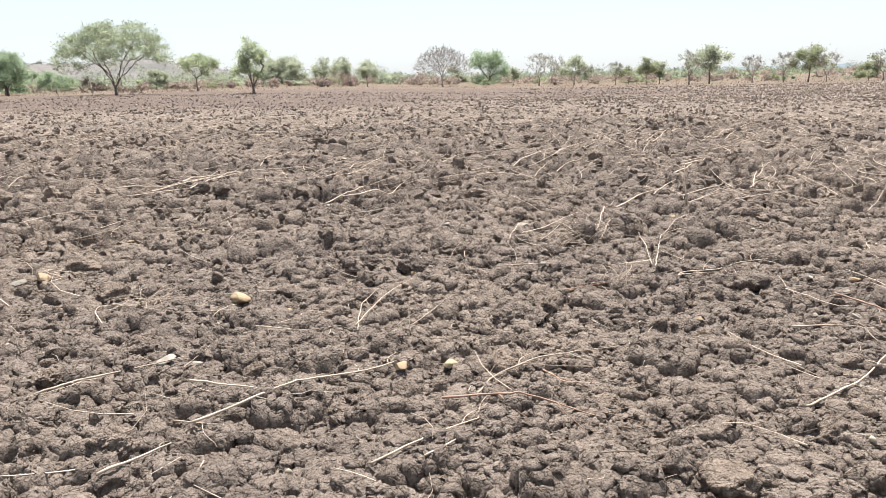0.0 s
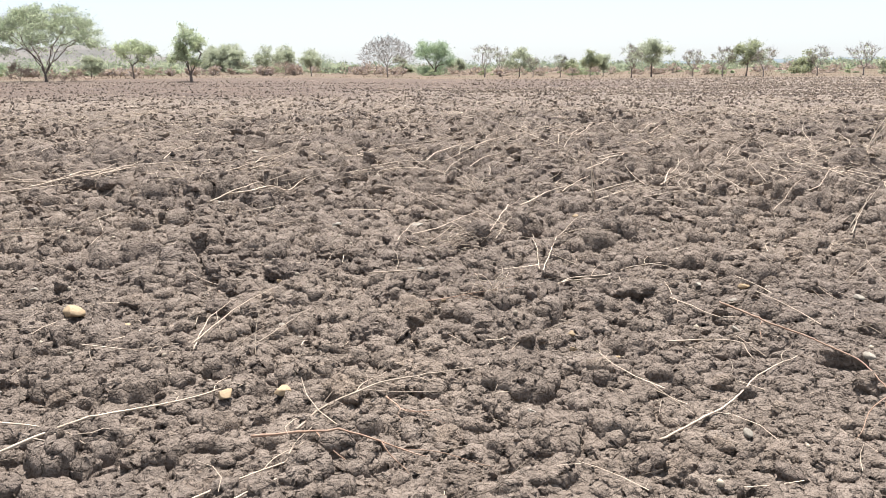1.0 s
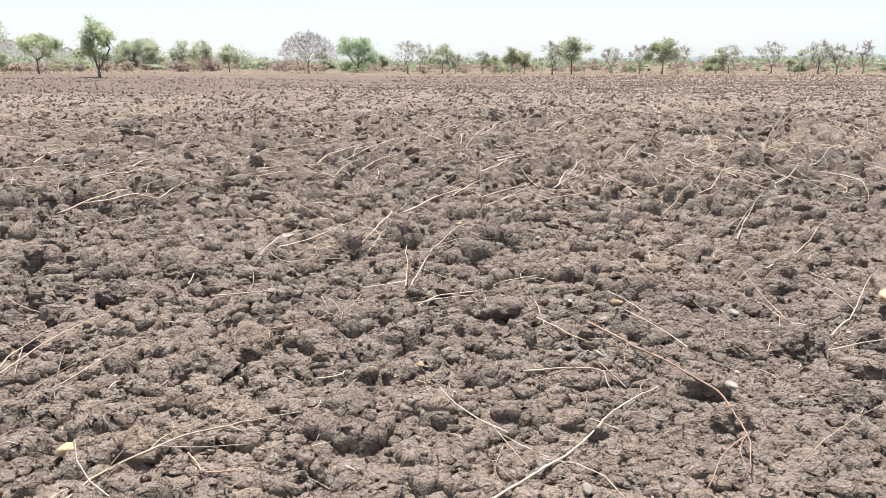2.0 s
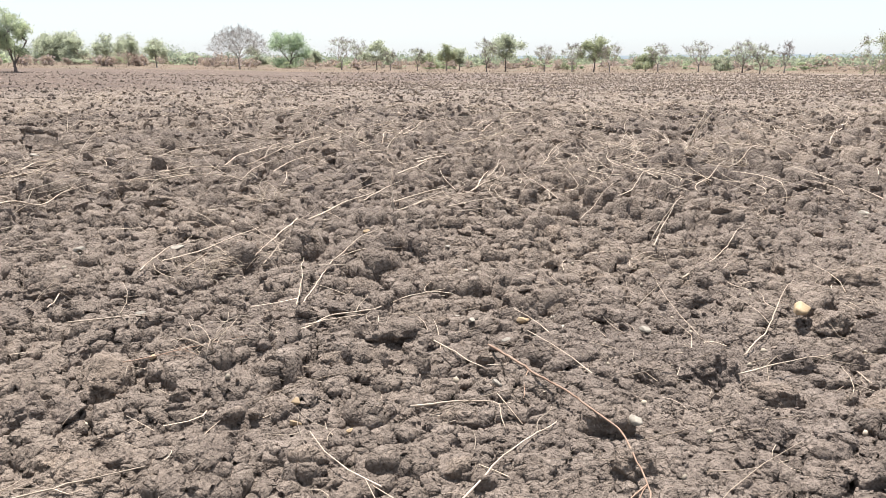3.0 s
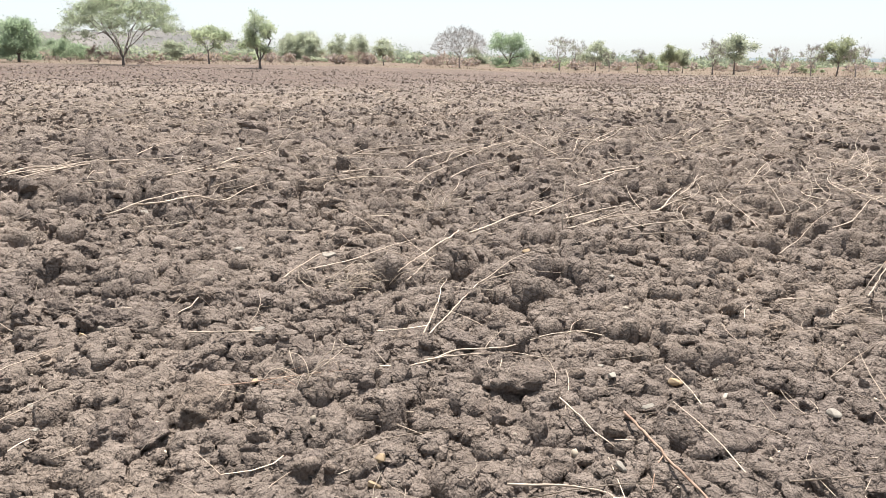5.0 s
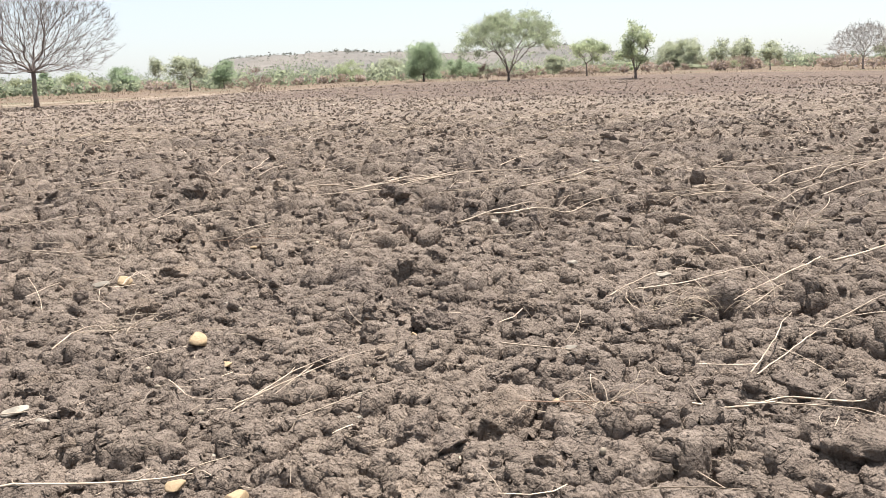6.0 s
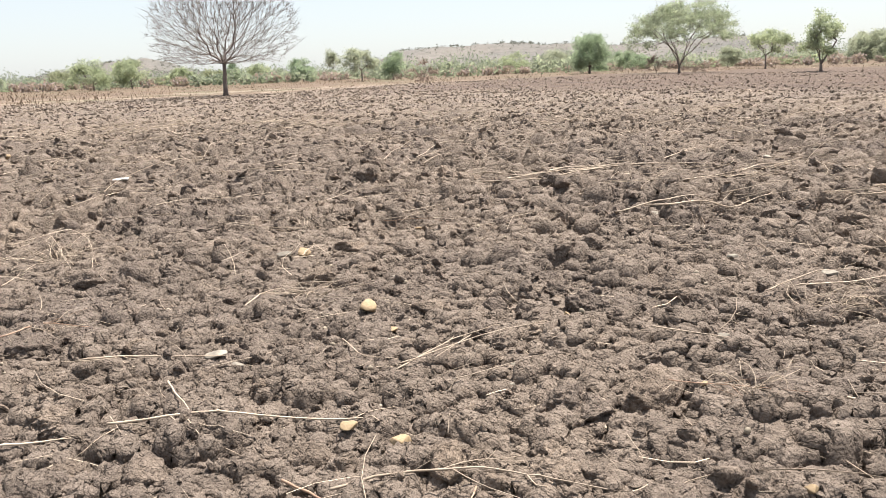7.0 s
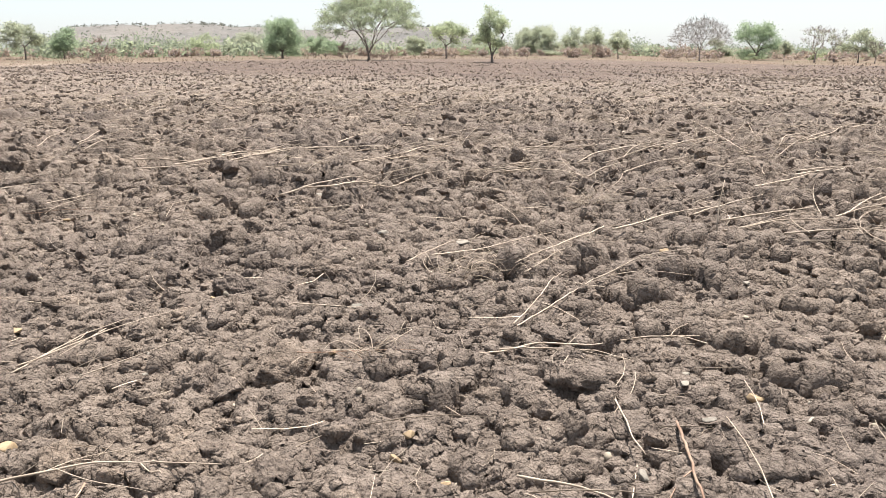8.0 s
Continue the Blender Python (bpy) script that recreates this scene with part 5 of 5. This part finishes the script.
def branch_meshes(rng, pts, up, trunk_radius, twig_radius, bark, name="branches", spray=0, spray_len=0.5, scatter=0.55, twig_bark=None, taper=0.46):
    """Trunk and branches as tapering tubes, their thickness by what they carry."""
    n = len(pts)
    load = np.ones(n)
    for i in range(n - 1, 0, -1):
        load[up[i]] += load[i]
    rad = np.maximum(twig_radius, trunk_radius * (load / load[1]) ** taper)
    soup = Soup()
    up = np.array(up)
    start = np.minimum(rad[up], rad * 1.5)
    thick = [i for i in range(2, n) if rad[i] > 0.03]
    thin_ones = np.array([i for i in range(2, n) if rad[i] <= 0.03], int)
    for i in thick:
        p, q = pts[up[i]], pts[i]
        mid = (p + q) / 2 + rng.normal(size=3) * 0.05 * np.linalg.norm(q - p)
        soup.put(*tube((p, mid, q), (start[i], (start[i] + rad[i]) / 2, rad[i]), 5, False))
    if len(thin_ones):
        soup.put(*slivers(pts[up[thin_ones]], pts[thin_ones], start[thin_ones], rad[thin_ones]))
    if spray:
        tips = np.repeat(np.array([i for i in range(2, n) if load[i] <= 2]), spray)
        out = pts[tips] - pts[up[tips]]
        out /= np.linalg.norm(out, axis=1)[:, None] + 1e-9
        w = out + rng.normal(size=(len(tips), 3)) * scatter + np.array([0, 0, 0.12])
        e = pts[tips] + w * (spray_len * rng.uniform(0.4, 1.0, len(tips)))[:, None]
        soup.put(*slivers(pts[tips], e, np.full(len(tips), twig_radius), np.full(len(tips), twig_radius * 0.45)))
    k = np.linspace(0, 1, 7)
    line = pts[0][None] * (1 - k[:, None]) + pts[1][None] * k[:, None]
    line[1:-1, :2] += rng.normal(size=(5, 2)) * 0.12 * trunk_radius
    line[0, 2] -= 0.25
    flare = 1 + 0.45 * np.exp(-k * 7)
    trunk = mesh_of("trunk", *tube(line, trunk_radius * flare * np.linspace(1.05, 0.95, 7), 9), bark, True)
    return trunk, soup.mesh(name, twig_bark or bark, True), load


def leaf_mesh(rng, centres, per, spread, size, material, droop=0.0):
    """Many small folded leaves round the given points."""
    c = np.repeat(centres, per, axis=0)
    n = len(c)
    c = c + rng.normal(size=(n, 3)) * np.array([spread, spread, spread * 0.7])
    t = random_turns(n, rng)
    s = size * rng.uniform(0.55, 1.3, n)
    shape = np.array([(-1, 0, 0), (0, -0.45, 0.12), (1, 0, -0.1 - droop), (0, 0.45, 0.12)])
    v = np.einsum("nij,vj->nvi", t, shape) * s[:, None, None] + c[:, None]
    v[..., 2] = np.maximum(v[..., 2], 0.02)
    f = np.arange(n * 4).reshape(n, 4)
    tri = np.concatenate((f[:, [0, 1, 2]], f[:, [0, 2, 3]]))
    return mesh_of("crown", v.reshape(-1, 3), tri, material)


KINDS = {
    # profile, crown base (share of height), fork (share), targets, leaves per target, spread, leaf size, bark, trunk radius share of height
    "umbrella": ((0.90, 1.0, 0.93, 0.80, 0.64, 0.40), 0.44, 0.07, 1000, 24, 0.13, 0.078, 0.016),
    "bare": ((0.70, 0.97, 1.0, 1.0, 0.90, 0.70, 0.35), 0.24, 0.24, 2600, 0, 0, 0, 0.016),
    "dome": ((0.70, 0.98, 1.0, 0.92, 0.72, 0.35), 0.36, 0.22, 1000, 0, 0, 0, 0.018),
    "dense": ((0.65, 0.9, 1.0, 0.95, 0.78, 0.45), 0.10, 0.14, 240, 46, 0.36, 0.120, 0.026),
    "open": ((0.45, 0.9, 1.0, 0.9, 0.6, 0.3), 0.36, 0.30, 140, 34, 0.30, 0.120, 0.018),
    "young": ((0.50, 0.85, 1.0, 0.75, 0.80, 0.5, 0.25), 0.24, 0.10, 150, 44, 0.22, 0.092, 0.024),
    "thorn": ((0.5, 0.85, 1.0, 0.95, 0.6), 0.48, 0.22, 110, 3, 0.25, 0.12, 0.022),
    "bush": ((0.85, 1.0, 0.95, 0.75, 0.4), 0.03, 0.05, 80, 34, 0.34, 0.16, 0.014),
    "spread": ((0.60, 0.95, 1.0, 0.90, 0.65, 0.35), 0.20, 0.22, 170, 36, 0.42, 0.130, 0.022),
    "thicket": ((0.9, 1.0, 0.95, 0.8, 0.45), 0.03, 0.04, 34, 24, 0.42, 0.28, 0.012),
    "scrub": ((0.75, 1.0, 0.95, 0.7, 0.4), 0.05, 0.05, 90, 4, 0.3, 0.12, 0.010),
}


def tree(kind, x, y, width, height, seed, leaf, bark, label, name="tree", category="tree", group="", leaves=1.0, lean=0.0):
    """A tree or shrub with its trunk, branches and crown."""
    rng = np.random.default_rng(seed)
    profile, base, fork, count, per, spread, size, stout = KINDS[kind]
    thing = new(name)
    z = float(swell(np.array([x]), np.array([y]))[0])
    thing.matrix_world = pose(x, y, z, 0, lean, 0)
    hollow = 0.25 if kind in ("bare", "dome", "thorn") else 0.5
    if kind == "bare":
        t = crown_points(rng, count, width, base * height, height, profile, hollow)
    elif kind == "dome":
        t = dome_points(rng, count, width * 0.94, height * 0.97, 0.44, 0.55, 0.55)
    elif kind == "umbrella":
        clumps = dome_points(rng, 340, width * 1.0, height * 0.96, 0.42, 0.26, 0.60)
        t = clumps[rng.integers(0, len(clumps), count)] + rng.normal(size=(count, 3)) * np.array((0.035 * width, 0.035 * width, 0.014 * height))
    else:
        clumps = crown_points(rng, max(8, count // (4 if kind in ('umbrella', 'thorn') else 7)), width * 0.92, base * height, height * 0.96, profile, hollow)
        t = clumps[rng.integers(0, len(clumps), count)] + rng.normal(size=(count, 3)) * np.array((0.055 * width, 0.055 * width, (0.022 if kind == "umbrella" else 0.05) * height))
        t[:, 2] = np.clip(t[:, 2], 0.02 * height, height * 1.03)
    limbs = {"umbrella": 9, "bare": 6, "dome": 9, "dense": 5, "open": 4, "young": 4, "thorn": 4, "bush": 5, "spread": 5, "thicket": 3, "scrub": 8}[kind]
    pts, up = grow_branches(rng, t, fork * height, limbs, width, height, reach=0.22 if kind in ("umbrella", "bush", "scrub", "young") else 0.75 if kind == "bare" else 0.45, stray=0.018 if kind == "bare" else 0.035)
    twig = {"bare": 0.0065, "dome": 0.010, "thorn": 0.013, "scrub": 0.016, "umbrella": 0.012}.get(kind, 0.012)
    spray = {"bare": 5, "dome": 7, "thorn": 12, "scrub": 10, "umbrella": 1}.get(kind, 0)
    trunk, branches, load = branch_meshes(rng, pts, up, stout * height, twig, bark, spray=spray, spray_len=(0.035 if kind == "bare" else 0.055) * width + 0.2, scatter=0.28 if kind in ("bare", "dome") else 0.55, twig_bark={"dome": TWIG_PALE}.get(kind), taper=0.45)
    part("trunk", trunk, thing)
    part("branchwork", branches, thing, kind="stuff")
    per = int(per * leaves)
    if per:
        part("crown", leaf_mesh(rng, t, per, spread * height / 4.5, size * (0.6 + height / 11), leaf), thing, kind="stuff")
    return tagged(thing, label, category, group)


tree("umbrella", -34.1, 84.5, 10.3, 7.8, 500, LEAF_ACACIA, BARK, "wide umbrella-crowned acacia with haze-paled grey-green leaves at the field edge", "tree", "tree")
tree("bare", -45.0, 34.3, 9.3, 8.5, 501, LEAF_ACACIA, BARK, "large leafless tree with dark trunk and fine grey twigs", "tree", "tree")
tree("dense", -56.5, 104.5, 5.1, 4.9, 502, LEAF_GREEN, BARK, "dense dark green round tree at the field edge", "tree", "tree")
tree("open", -30.7, 101.8, 4.7, 4.7, 503, LEAF_FRESH, BARK, "light yellow-green leafy tree by the field", "tree", "tree")
tree("young", -17.9, 77.4, 3.7, 4.9, 504, LEAF_FRESH, BARK, "upright fresh green tree with forked stems in the field", "tree", "tree")
tree("dense", -53.2, 98.8, 4.5, 4.7, 505, LEAF_GREEN, BARK, "dense haze-paled green tree beyond the field", "tree", "tree")
tree("bush", -66.4, 134.8, 7.0, 3.0, 506, LEAF_GREEN, BARK, "round green bush beyond the field", "bush", "bush")
tree("open", -18.2, 126.9, 4.5, 4.3, 507, LEAF_HAZED, BARK_PALE, "small light-crowned tree with pale trunk", "tree", "tree", leaves=0.8)
tree("open", -15.8, 131.3, 3.3, 4.5, 508, LEAF_HAZED, BARK_PALE, "small light-crowned tree with pale trunk", "tree", "tree", leaves=0.8)
tree("open", -11.0, 123.8, 3.8, 4.0, 509, LEAF_HAZED, BARK_PALE, "small round light-crowned tree by brushwood", "tree", "tree", leaves=0.9)
tree("dome", 0.6, 123.2, 8.1, 6.1, 510, LEAF_HAZED, BARK_PALE, "leafless dome-shaped grey tree with dense fine twigs", "tree", "tree")
tree("dense", 9.5, 151.3, 7.8, 6.1, 511, LEAF_GREEN, BARK, "broad dense dark green tree with low crown", "tree", "tree")
tree("bush", 3.4, 151.5, 3.9, 4.3, 512, LEAF_HAZED, BARK, "haze-paled green bush in dry grass beyond the field", "bush", "bush")
tree("open", 13.2, 141.0, 2.0, 3.0, 513, LEAF_HAZED, BARK_PALE, "small haze-paled tree beyond the field", "tree", "tree", leaves=0.6)
tree("thorn", 17.2, 136.6, 4.1, 4.9, 514, LEAF_HAZED, BARK_PALE, "nearly leafless grey thorn tree", "tree", "tree")
tree("thorn", 20.4, 140.3, 3.7, 4.6, 515, LEAF_HAZED, BARK_PALE, "nearly leafless grey thorn tree", "tree", "tree", leaves=1.5)
tree("open", 23.4, 137.8, 4.6, 4.5, 516, LEAF_HAZED, BARK, "haze-paled green round-crowned tree", "tree", "tree", leaves=1.2)
tree("thorn", 24.6, 131.5, 2.1, 2.9, 517, LEAF_HAZED, BARK_PALE, "nearly leafless grey thorn tree beyond the field", "tree", "tree", leaves=2)
tree("thorn", 29.0, 130.6, 2.5, 3.3, 518, LEAF_HAZED, BARK_PALE, "nearly leafless grey thorn tree beyond the field", "tree", "tree", leaves=2)
tree("bush", 31.9, 134.1, 2.8, 3.5, 519, LEAF_YELLOW, BARK_PALE, "haze-paled green bush in dry grass beyond the field", "bush", "bush", leaves=0.8)
tree("open", 32.7, 125.7, 2.8, 3.9, 520, LEAF_YELLOW, BARK_PALE, "small haze-paled green tree beyond the field", "tree", "tree", leaves=0.9)
tree("open", 35.7, 129.0, 3.1, 3.6, 521, LEAF_HAZED, BARK, "small haze-paled green tree beyond the field", "tree", "tree")
tree("thorn", 36.8, 117.3, 4.0, 4.4, 522, LEAF_HAZED, BARK, "grey thorn tree with curved forked trunk", "tree", "tree", leaves=2)
tree("open", 41.1, 121.1, 5.5, 5.8, 523, LEAF_HAZED, BARK, "tall pale green tree with open crown", "tree", "tree", leaves=1.3)
tree("thorn", 46.8, 119.1, 3.8, 3.5, 524, LEAF_HAZED, BARK_PALE, "low nearly leafless thorn tree", "tree", "tree")
tree("thorn", 50.8, 117.5, 3.3, 3.9, 525, LEAF_HAZED, BARK_PALE, "grey thorn tree with two trunks", "tree", "tree")
tree("open", 53.8, 116.1, 4.6, 5.1, 526, LEAF_YELLOW, BARK, "yellow-green tree with a dark trunk", "tree", "tree", leaves=1.2)
tree("thorn", 55.1, 113.3, 3.6, 3.6, 527, LEAF_YELLOW, BARK_PALE, "bare brownish thorn tree", "tree", "tree")
tree("bush", 63.6, 118.0, 3.8, 3.6, 528, LEAF_YELLOW, BARK, "haze-paled green bush in dry grass beyond the field", "bush", "bush")
tree("thorn", 64.3, 115.3, 3.4, 3.8, 529, LEAF_HAZED, BARK_PALE, "nearly leafless grey thorn tree beyond the field", "tree", "tree")
tree("thorn", 68.5, 110.5, 4.5, 4.3, 530, LEAF_HAZED, BARK_PALE, "wide grey thorn tree with forked trunk", "tree", "tree")
tree("bush", 72.3, 110.5, 3.4, 3.6, 531, LEAF_HAZED, BARK, "haze-paled green bush in dry grass beyond the field", "bush", "bush", leaves=0.8)
tree("thorn", 70.4, 102.2, 3.9, 4.1, 532, LEAF_HAZED, BARK, "thorn tree with flat bare crown and dark trunk", "tree", "tree", leaves=2)
tree("thorn", 70.0, 97.6, 2.9, 3.6, 533, LEAF_HAZED, BARK, "nearly leafless grey thorn tree beyond the field", "tree", "tree", leaves=2)
tree("thorn", 77.3, 102.2, 2.7, 4.0, 534, LEAF_HAZED, BARK_PALE, "small leafless thorn tree", "tree", "tree", leaves=0)
tree("scrub", 76.8, 84.4, 5.4, 4.5, 535, LEAF_YELLOW, BARK_PALE, "large dry scrubby tree with thin yellow-green leaves", "dry_shrub", "shrub", leaves=3)
tree("open", 82.8, 87.0, 5.1, 6.3, 536, LEAF_YELLOW, BARK, "small haze-paled green tree beyond the field", "tree", "tree")
tree("open", 84.8, 82.2, 5.9, 5.0, 537, LEAF_HAZED, BARK, "small haze-paled green tree beyond the field", "tree", "tree")
tree("spread", -134.8, 63.7, 5.4, 3.5, 538, LEAF_YELLOW, BARK, "low spreading haze-paled green tree in dry grass", "tree", "tree")
tree("spread", -103.9, 54.1, 6.8, 3.9, 539, LEAF_FRESH, BARK, "wide low green tree in dry grass", "tree", "tree")
tree("spread", -99.1, 57.0, 5.0, 3.7, 540, LEAF_FRESH, BARK, "wide low green tree in dry grass", "tree", "tree")
tree("spread", -117.1, 75.7, 3.7, 2.8, 541, LEAF_FRESH, BARK, "low spreading haze-paled green tree in dry grass", "tree", "tree")
tree("spread", -122.6, 85.6, 5.0, 2.6, 542, LEAF_YELLOW, BARK, "low spreading haze-paled green tree in dry grass", "tree", "tree")
tree("spread", -116.7, 85.4, 2.9, 3.2, 543, LEAF_GREEN, BARK, "low spreading haze-paled green tree in dry grass", "tree", "tree")
tree("spread", -117.8, 92.4, 5.4, 3.3, 544, LEAF_FRESH, BARK, "low spreading haze-paled green tree in dry grass", "tree", "tree")
tree("spread", -105.3, 92.0, 5.5, 3.7, 545, LEAF_GREEN, BARK, "rounded green tree in dry grass", "tree", "tree")
tree("open", -124.3, 115.9, 3.7, 5.7, 546, LEAF_HAZED, BARK_PALE, "small haze-paled green tree beyond the field", "tree", "tree", leaves=0.7)
tree("open", -78.5, 80.0, 5.7, 4.4, 547, LEAF_HAZED, BARK, "pale green broad tree in dry grass", "tree", "tree", leaves=1.3)
tree("spread", -80.9, 88.8, 3.0, 3.7, 548, LEAF_GREEN, BARK, "small bright green rounded tree", "tree", "tree")
tree("scrub", -49.7, 60.4, 3.2, 1.9, 549, LEAF_HAZED, BRUSH, "leafless dry brushwood shrub at the field edge", "dry_shrub", "shrub", leaves=0)
tree("spread", -89.6, 133.3, 6.5, 3.9, 550, LEAF_FRESH, BARK, "low spreading haze-paled green tree in dry grass", "tree", "tree")
tree("spread", -85.7, 141.8, 7.2, 4.1, 551, LEAF_HAZED, BARK, "low spreading haze-paled green tree in dry grass", "tree", "tree")
tree("spread", -56.5, 118.1, 4.9, 2.8, 552, LEAF_GREEN, BARK, "low spreading haze-paled green tree in dry grass", "tree", "tree")
tree("scrub", -35.4, 81.7, 2.6, 1.7, 553, LEAF_HAZED, BRUSH, "dry leafless brushwood beside the acacia", "dry_shrub", "shrub", leaves=0)
tree("scrub", -33.3, 87.0, 5.3, 1.2, 554, LEAF_HAZED, BRUSH, "heap of dry cut branches beneath the acacia", "dry_shrub", "shrub", leaves=0)
tree("spread", -47.0, 133.1, 3.7, 3.0, 555, LEAF_HAZED, BARK, "low spreading haze-paled green tree in dry grass", "tree", "tree")
tree("dense", -35.7, 167.8, 4.9, 5.2, 556, LEAF_HAZED, BARK, "dense haze-paled green tree beyond the field", "tree", "tree")
tree("dense", -30.7, 163.7, 5.7, 5.5, 557, LEAF_HAZED, BARK, "dense haze-paled green tree beyond the field", "tree", "tree")
tree("scrub", -14.8, 121.4, 5.0, 1.6, 558, LEAF_HAZED, BRUSH, "reddish heap of dry brushwood at the field edge", "dry_shrub", "shrub", leaves=0)
tree("dense", -32.6, 162.0, 4.3, 4.5, 559, LEAF_HAZED, BARK, "dense haze-paled green tree beyond the field", "tree", "tree")
tree("dense", -28.4, 157.7, 4.6, 4.2, 560, LEAF_HAZED, BARK, "dense haze-paled green tree beyond the field", "tree", "tree")

# low woodland and bushes beyond the field
def bush_belt():
    rng = np.random.default_rng(77)
    kinds = []
    for i, (leaf, bark) in enumerate(((LEAF_HAZED, BARK), (LEAF_FRESH, BARK), (LEAF_YELLOW, BARK_PALE), (LEAF_BROWN, BARK_PALE), (LEAF_YELLOW, BARK), (LEAF_HAZED, BARK), (LEAF_BROWN, BARK_PALE))):
        label = "dry brownish thicket in grassland beyond the field" if leaf is LEAF_BROWN else "haze-paled green bush in dry grassland beyond the field"
        kinds.append(tree("thicket", 0, 0, 5.0, 3.2, 400 + i, leaf, bark, label, "bush", "bush", "bushes beyond the field"))
    used = set()
    for k in range(330):
        az = radians(rng.uniform(-72, 52))
        d = rng.uniform(142, 200)
        x, y = d * math.sin(az), d * math.cos(az)
        if float(outside_field(np.array([x]), np.array([y]))[0]) < 7:
            continue
        i = int(rng.choice((0, 1, 2, 4, 3, 3, 5, 5, 6, 6)))
        s = rng.uniform(0.45, 0.85)
        m = pose(x, y, float(swell(np.array([x]), np.array([y]))[0]) - 0.1, 0, 0, rng.uniform(0, 360)) @ Matrix.Diagonal((s * rng.uniform(0.8, 1.4), s * rng.uniform(0.8, 1.4), s * rng.uniform(0.7, 1.0), 1))
        if i in used:
            copy_thing(kinds[i], m)
        else:
            kinds[i].matrix_world = m
            used.add(i)


def far_woodland(name, n, near, far, left, right, low, high, leaf, seed, clearance=30):
    """The crowns of low woodland far off, too many to count."""
    rng = np.random.default_rng(seed)
    az = np.radians(rng.uniform(left, right, n))
    d = rng.uniform(near, far, n)
    x, y = d * np.sin(az), d * np.cos(az)
    keep = outside_field(x, y) > clearance
    x, y, d = x[keep], y[keep], d[keep]
    n = len(x)
    h = rng.uniform(low, high, n) * (0.75 + 0.5 * value_noise(x, y, 60, seed))
    w = h * rng.uniform(0.6, 1.1, n)
    per = 110
    u = rng.normal(size=(n, per, 3))
    u /= np.linalg.norm(u, axis=2)[..., None]
    u *= rng.uniform(0.55, 1.0, (n, per, 1))
    lump = 1 + 0.25 * np.sin(u[..., :1] * 5 + rng.uniform(0, 6, (n, 1, 1))) * np.cos(u[..., 1:2] * 4)
    c = u * lump * np.stack((w, w, h * 0.55), -1)[:, None]
    c += np.stack((x, y, swell(x, y) + h * 0.45), -1)[:, None]
    ob = new(name, leaf_mesh(rng, c.reshape(-1, 3), 1, 0.1, 0.34, leaf))
    return tagged(ob, "low haze-paled green woodland far beyond the field", "woodland", kind="stuff")


far_woodland("far_woodland", 170, 190, 330, -74, -4, 3.4, 6.2, LEAF_WOOD, 411)
far_woodland("far_woodland", 130, 180, 420, -6, 54, 1.9, 3.4, LEAF_WOOD, 412)
far_woodland("far_woodland", 330, 150, 250, -30, 54, 1.6, 2.9, LEAF_BAND, 415, 22)
far_woodland("far_woodland", 260, 120, 240, -74, -28, 1.6, 3.2, LEAF_BAND, 416, 22)
far_woodland("far_thickets", 260, 125, 200, -74, 54, 0.9, 1.7, LEAF_BROWN, 417, 12)
far_woodland("far_woodland", 130, 330, 560, -74, 54, 4.0, 6.0, LEAF_WOOD, 413)
far_woodland("far_thickets", 140, 150, 260, -10, 54, 1.2, 2.2, LEAF_BROWN, 414)


bush_belt()


# dry grass along the field's edge
def dry_grass():
    rng = np.random.default_rng(90)
    n = 60000
    a = np.radians(rng.uniform(-70, 50, n))
    d = 45 + 190 * rng.uniform(0, 1, n) ** 1.3
    x, y = d * np.sin(a), d * np.cos(a)
    o = outside_field(x, y)
    keep = (o > -0.5) & (rng.uniform(size=n) < np.clip(0.25 + 1.3 * value_noise(x, y, 6, 91) - 0.4, 0.03, 1))
    x, y = x[keep], y[keep]
    n = len(x)
    h = rng.uniform(0.06, 0.32, n) * (0.4 + value_noise(x, y, 11, 92))
    w = rng.uniform(0.02, 0.05, n)
    t = rng.uniform(0, 6.28, n)
    lean = rng.normal(size=(n, 2)) * 0.3
    z = soil_height(x, y, 3.0) - 0.02
    v = np.empty((n, 4, 3), np.float32)
    for j, (s, k) in enumerate(((-1, 0), (1, 0), (0.5, 0.6), (0, 1))):
        v[:, j, 0] = x + s * w * np.cos(t) + k * k * lean[:, 0] * h
        v[:, j, 1] = y + s * w * np.sin(t) + k * k * lean[:, 1] * h
        v[:, j, 2] = z + k * h
    me = mesh_of("dry_grass", v.reshape(-1, 3), np.arange(n * 4).reshape(n, 4), DRY_GRASS)
    tagged(new("dry_grass", me), "dry tan and reddish grass along the field's edge", "grass", kind="stuff")


dry_grass()


# sparse scrub on the far hills
def hill_scrub(shape, n, seed, size, low=3, high=15):
    hx, hy, hz = shape
    rng = np.random.default_rng(seed)
    i = rng.integers(low, high, n)
    j = rng.integers(6, hx.shape[1] - 6, n)
    centres = np.stack((hx[i, j], hy[i, j], hz[i, j] + size * 0.3), -1) + rng.normal(size=(n, 3)) * np.array([4, 4, 0.1])
    ob = new("hill_scrub", leaf_mesh(rng, centres, 10, size * 0.55, size * 0.5, LEAF_SCRUB))
    return tagged(ob, "sparse haze-greyed scrub on the far hillside", "scrub", kind="stuff")


hill_scrub(hill_shape, 900, 96, 1.3)
hill_scrub(hill_shape, 130, 98, 2.4, 12, 14)
hill_scrub(small_shape, 500, 97, 2.6)
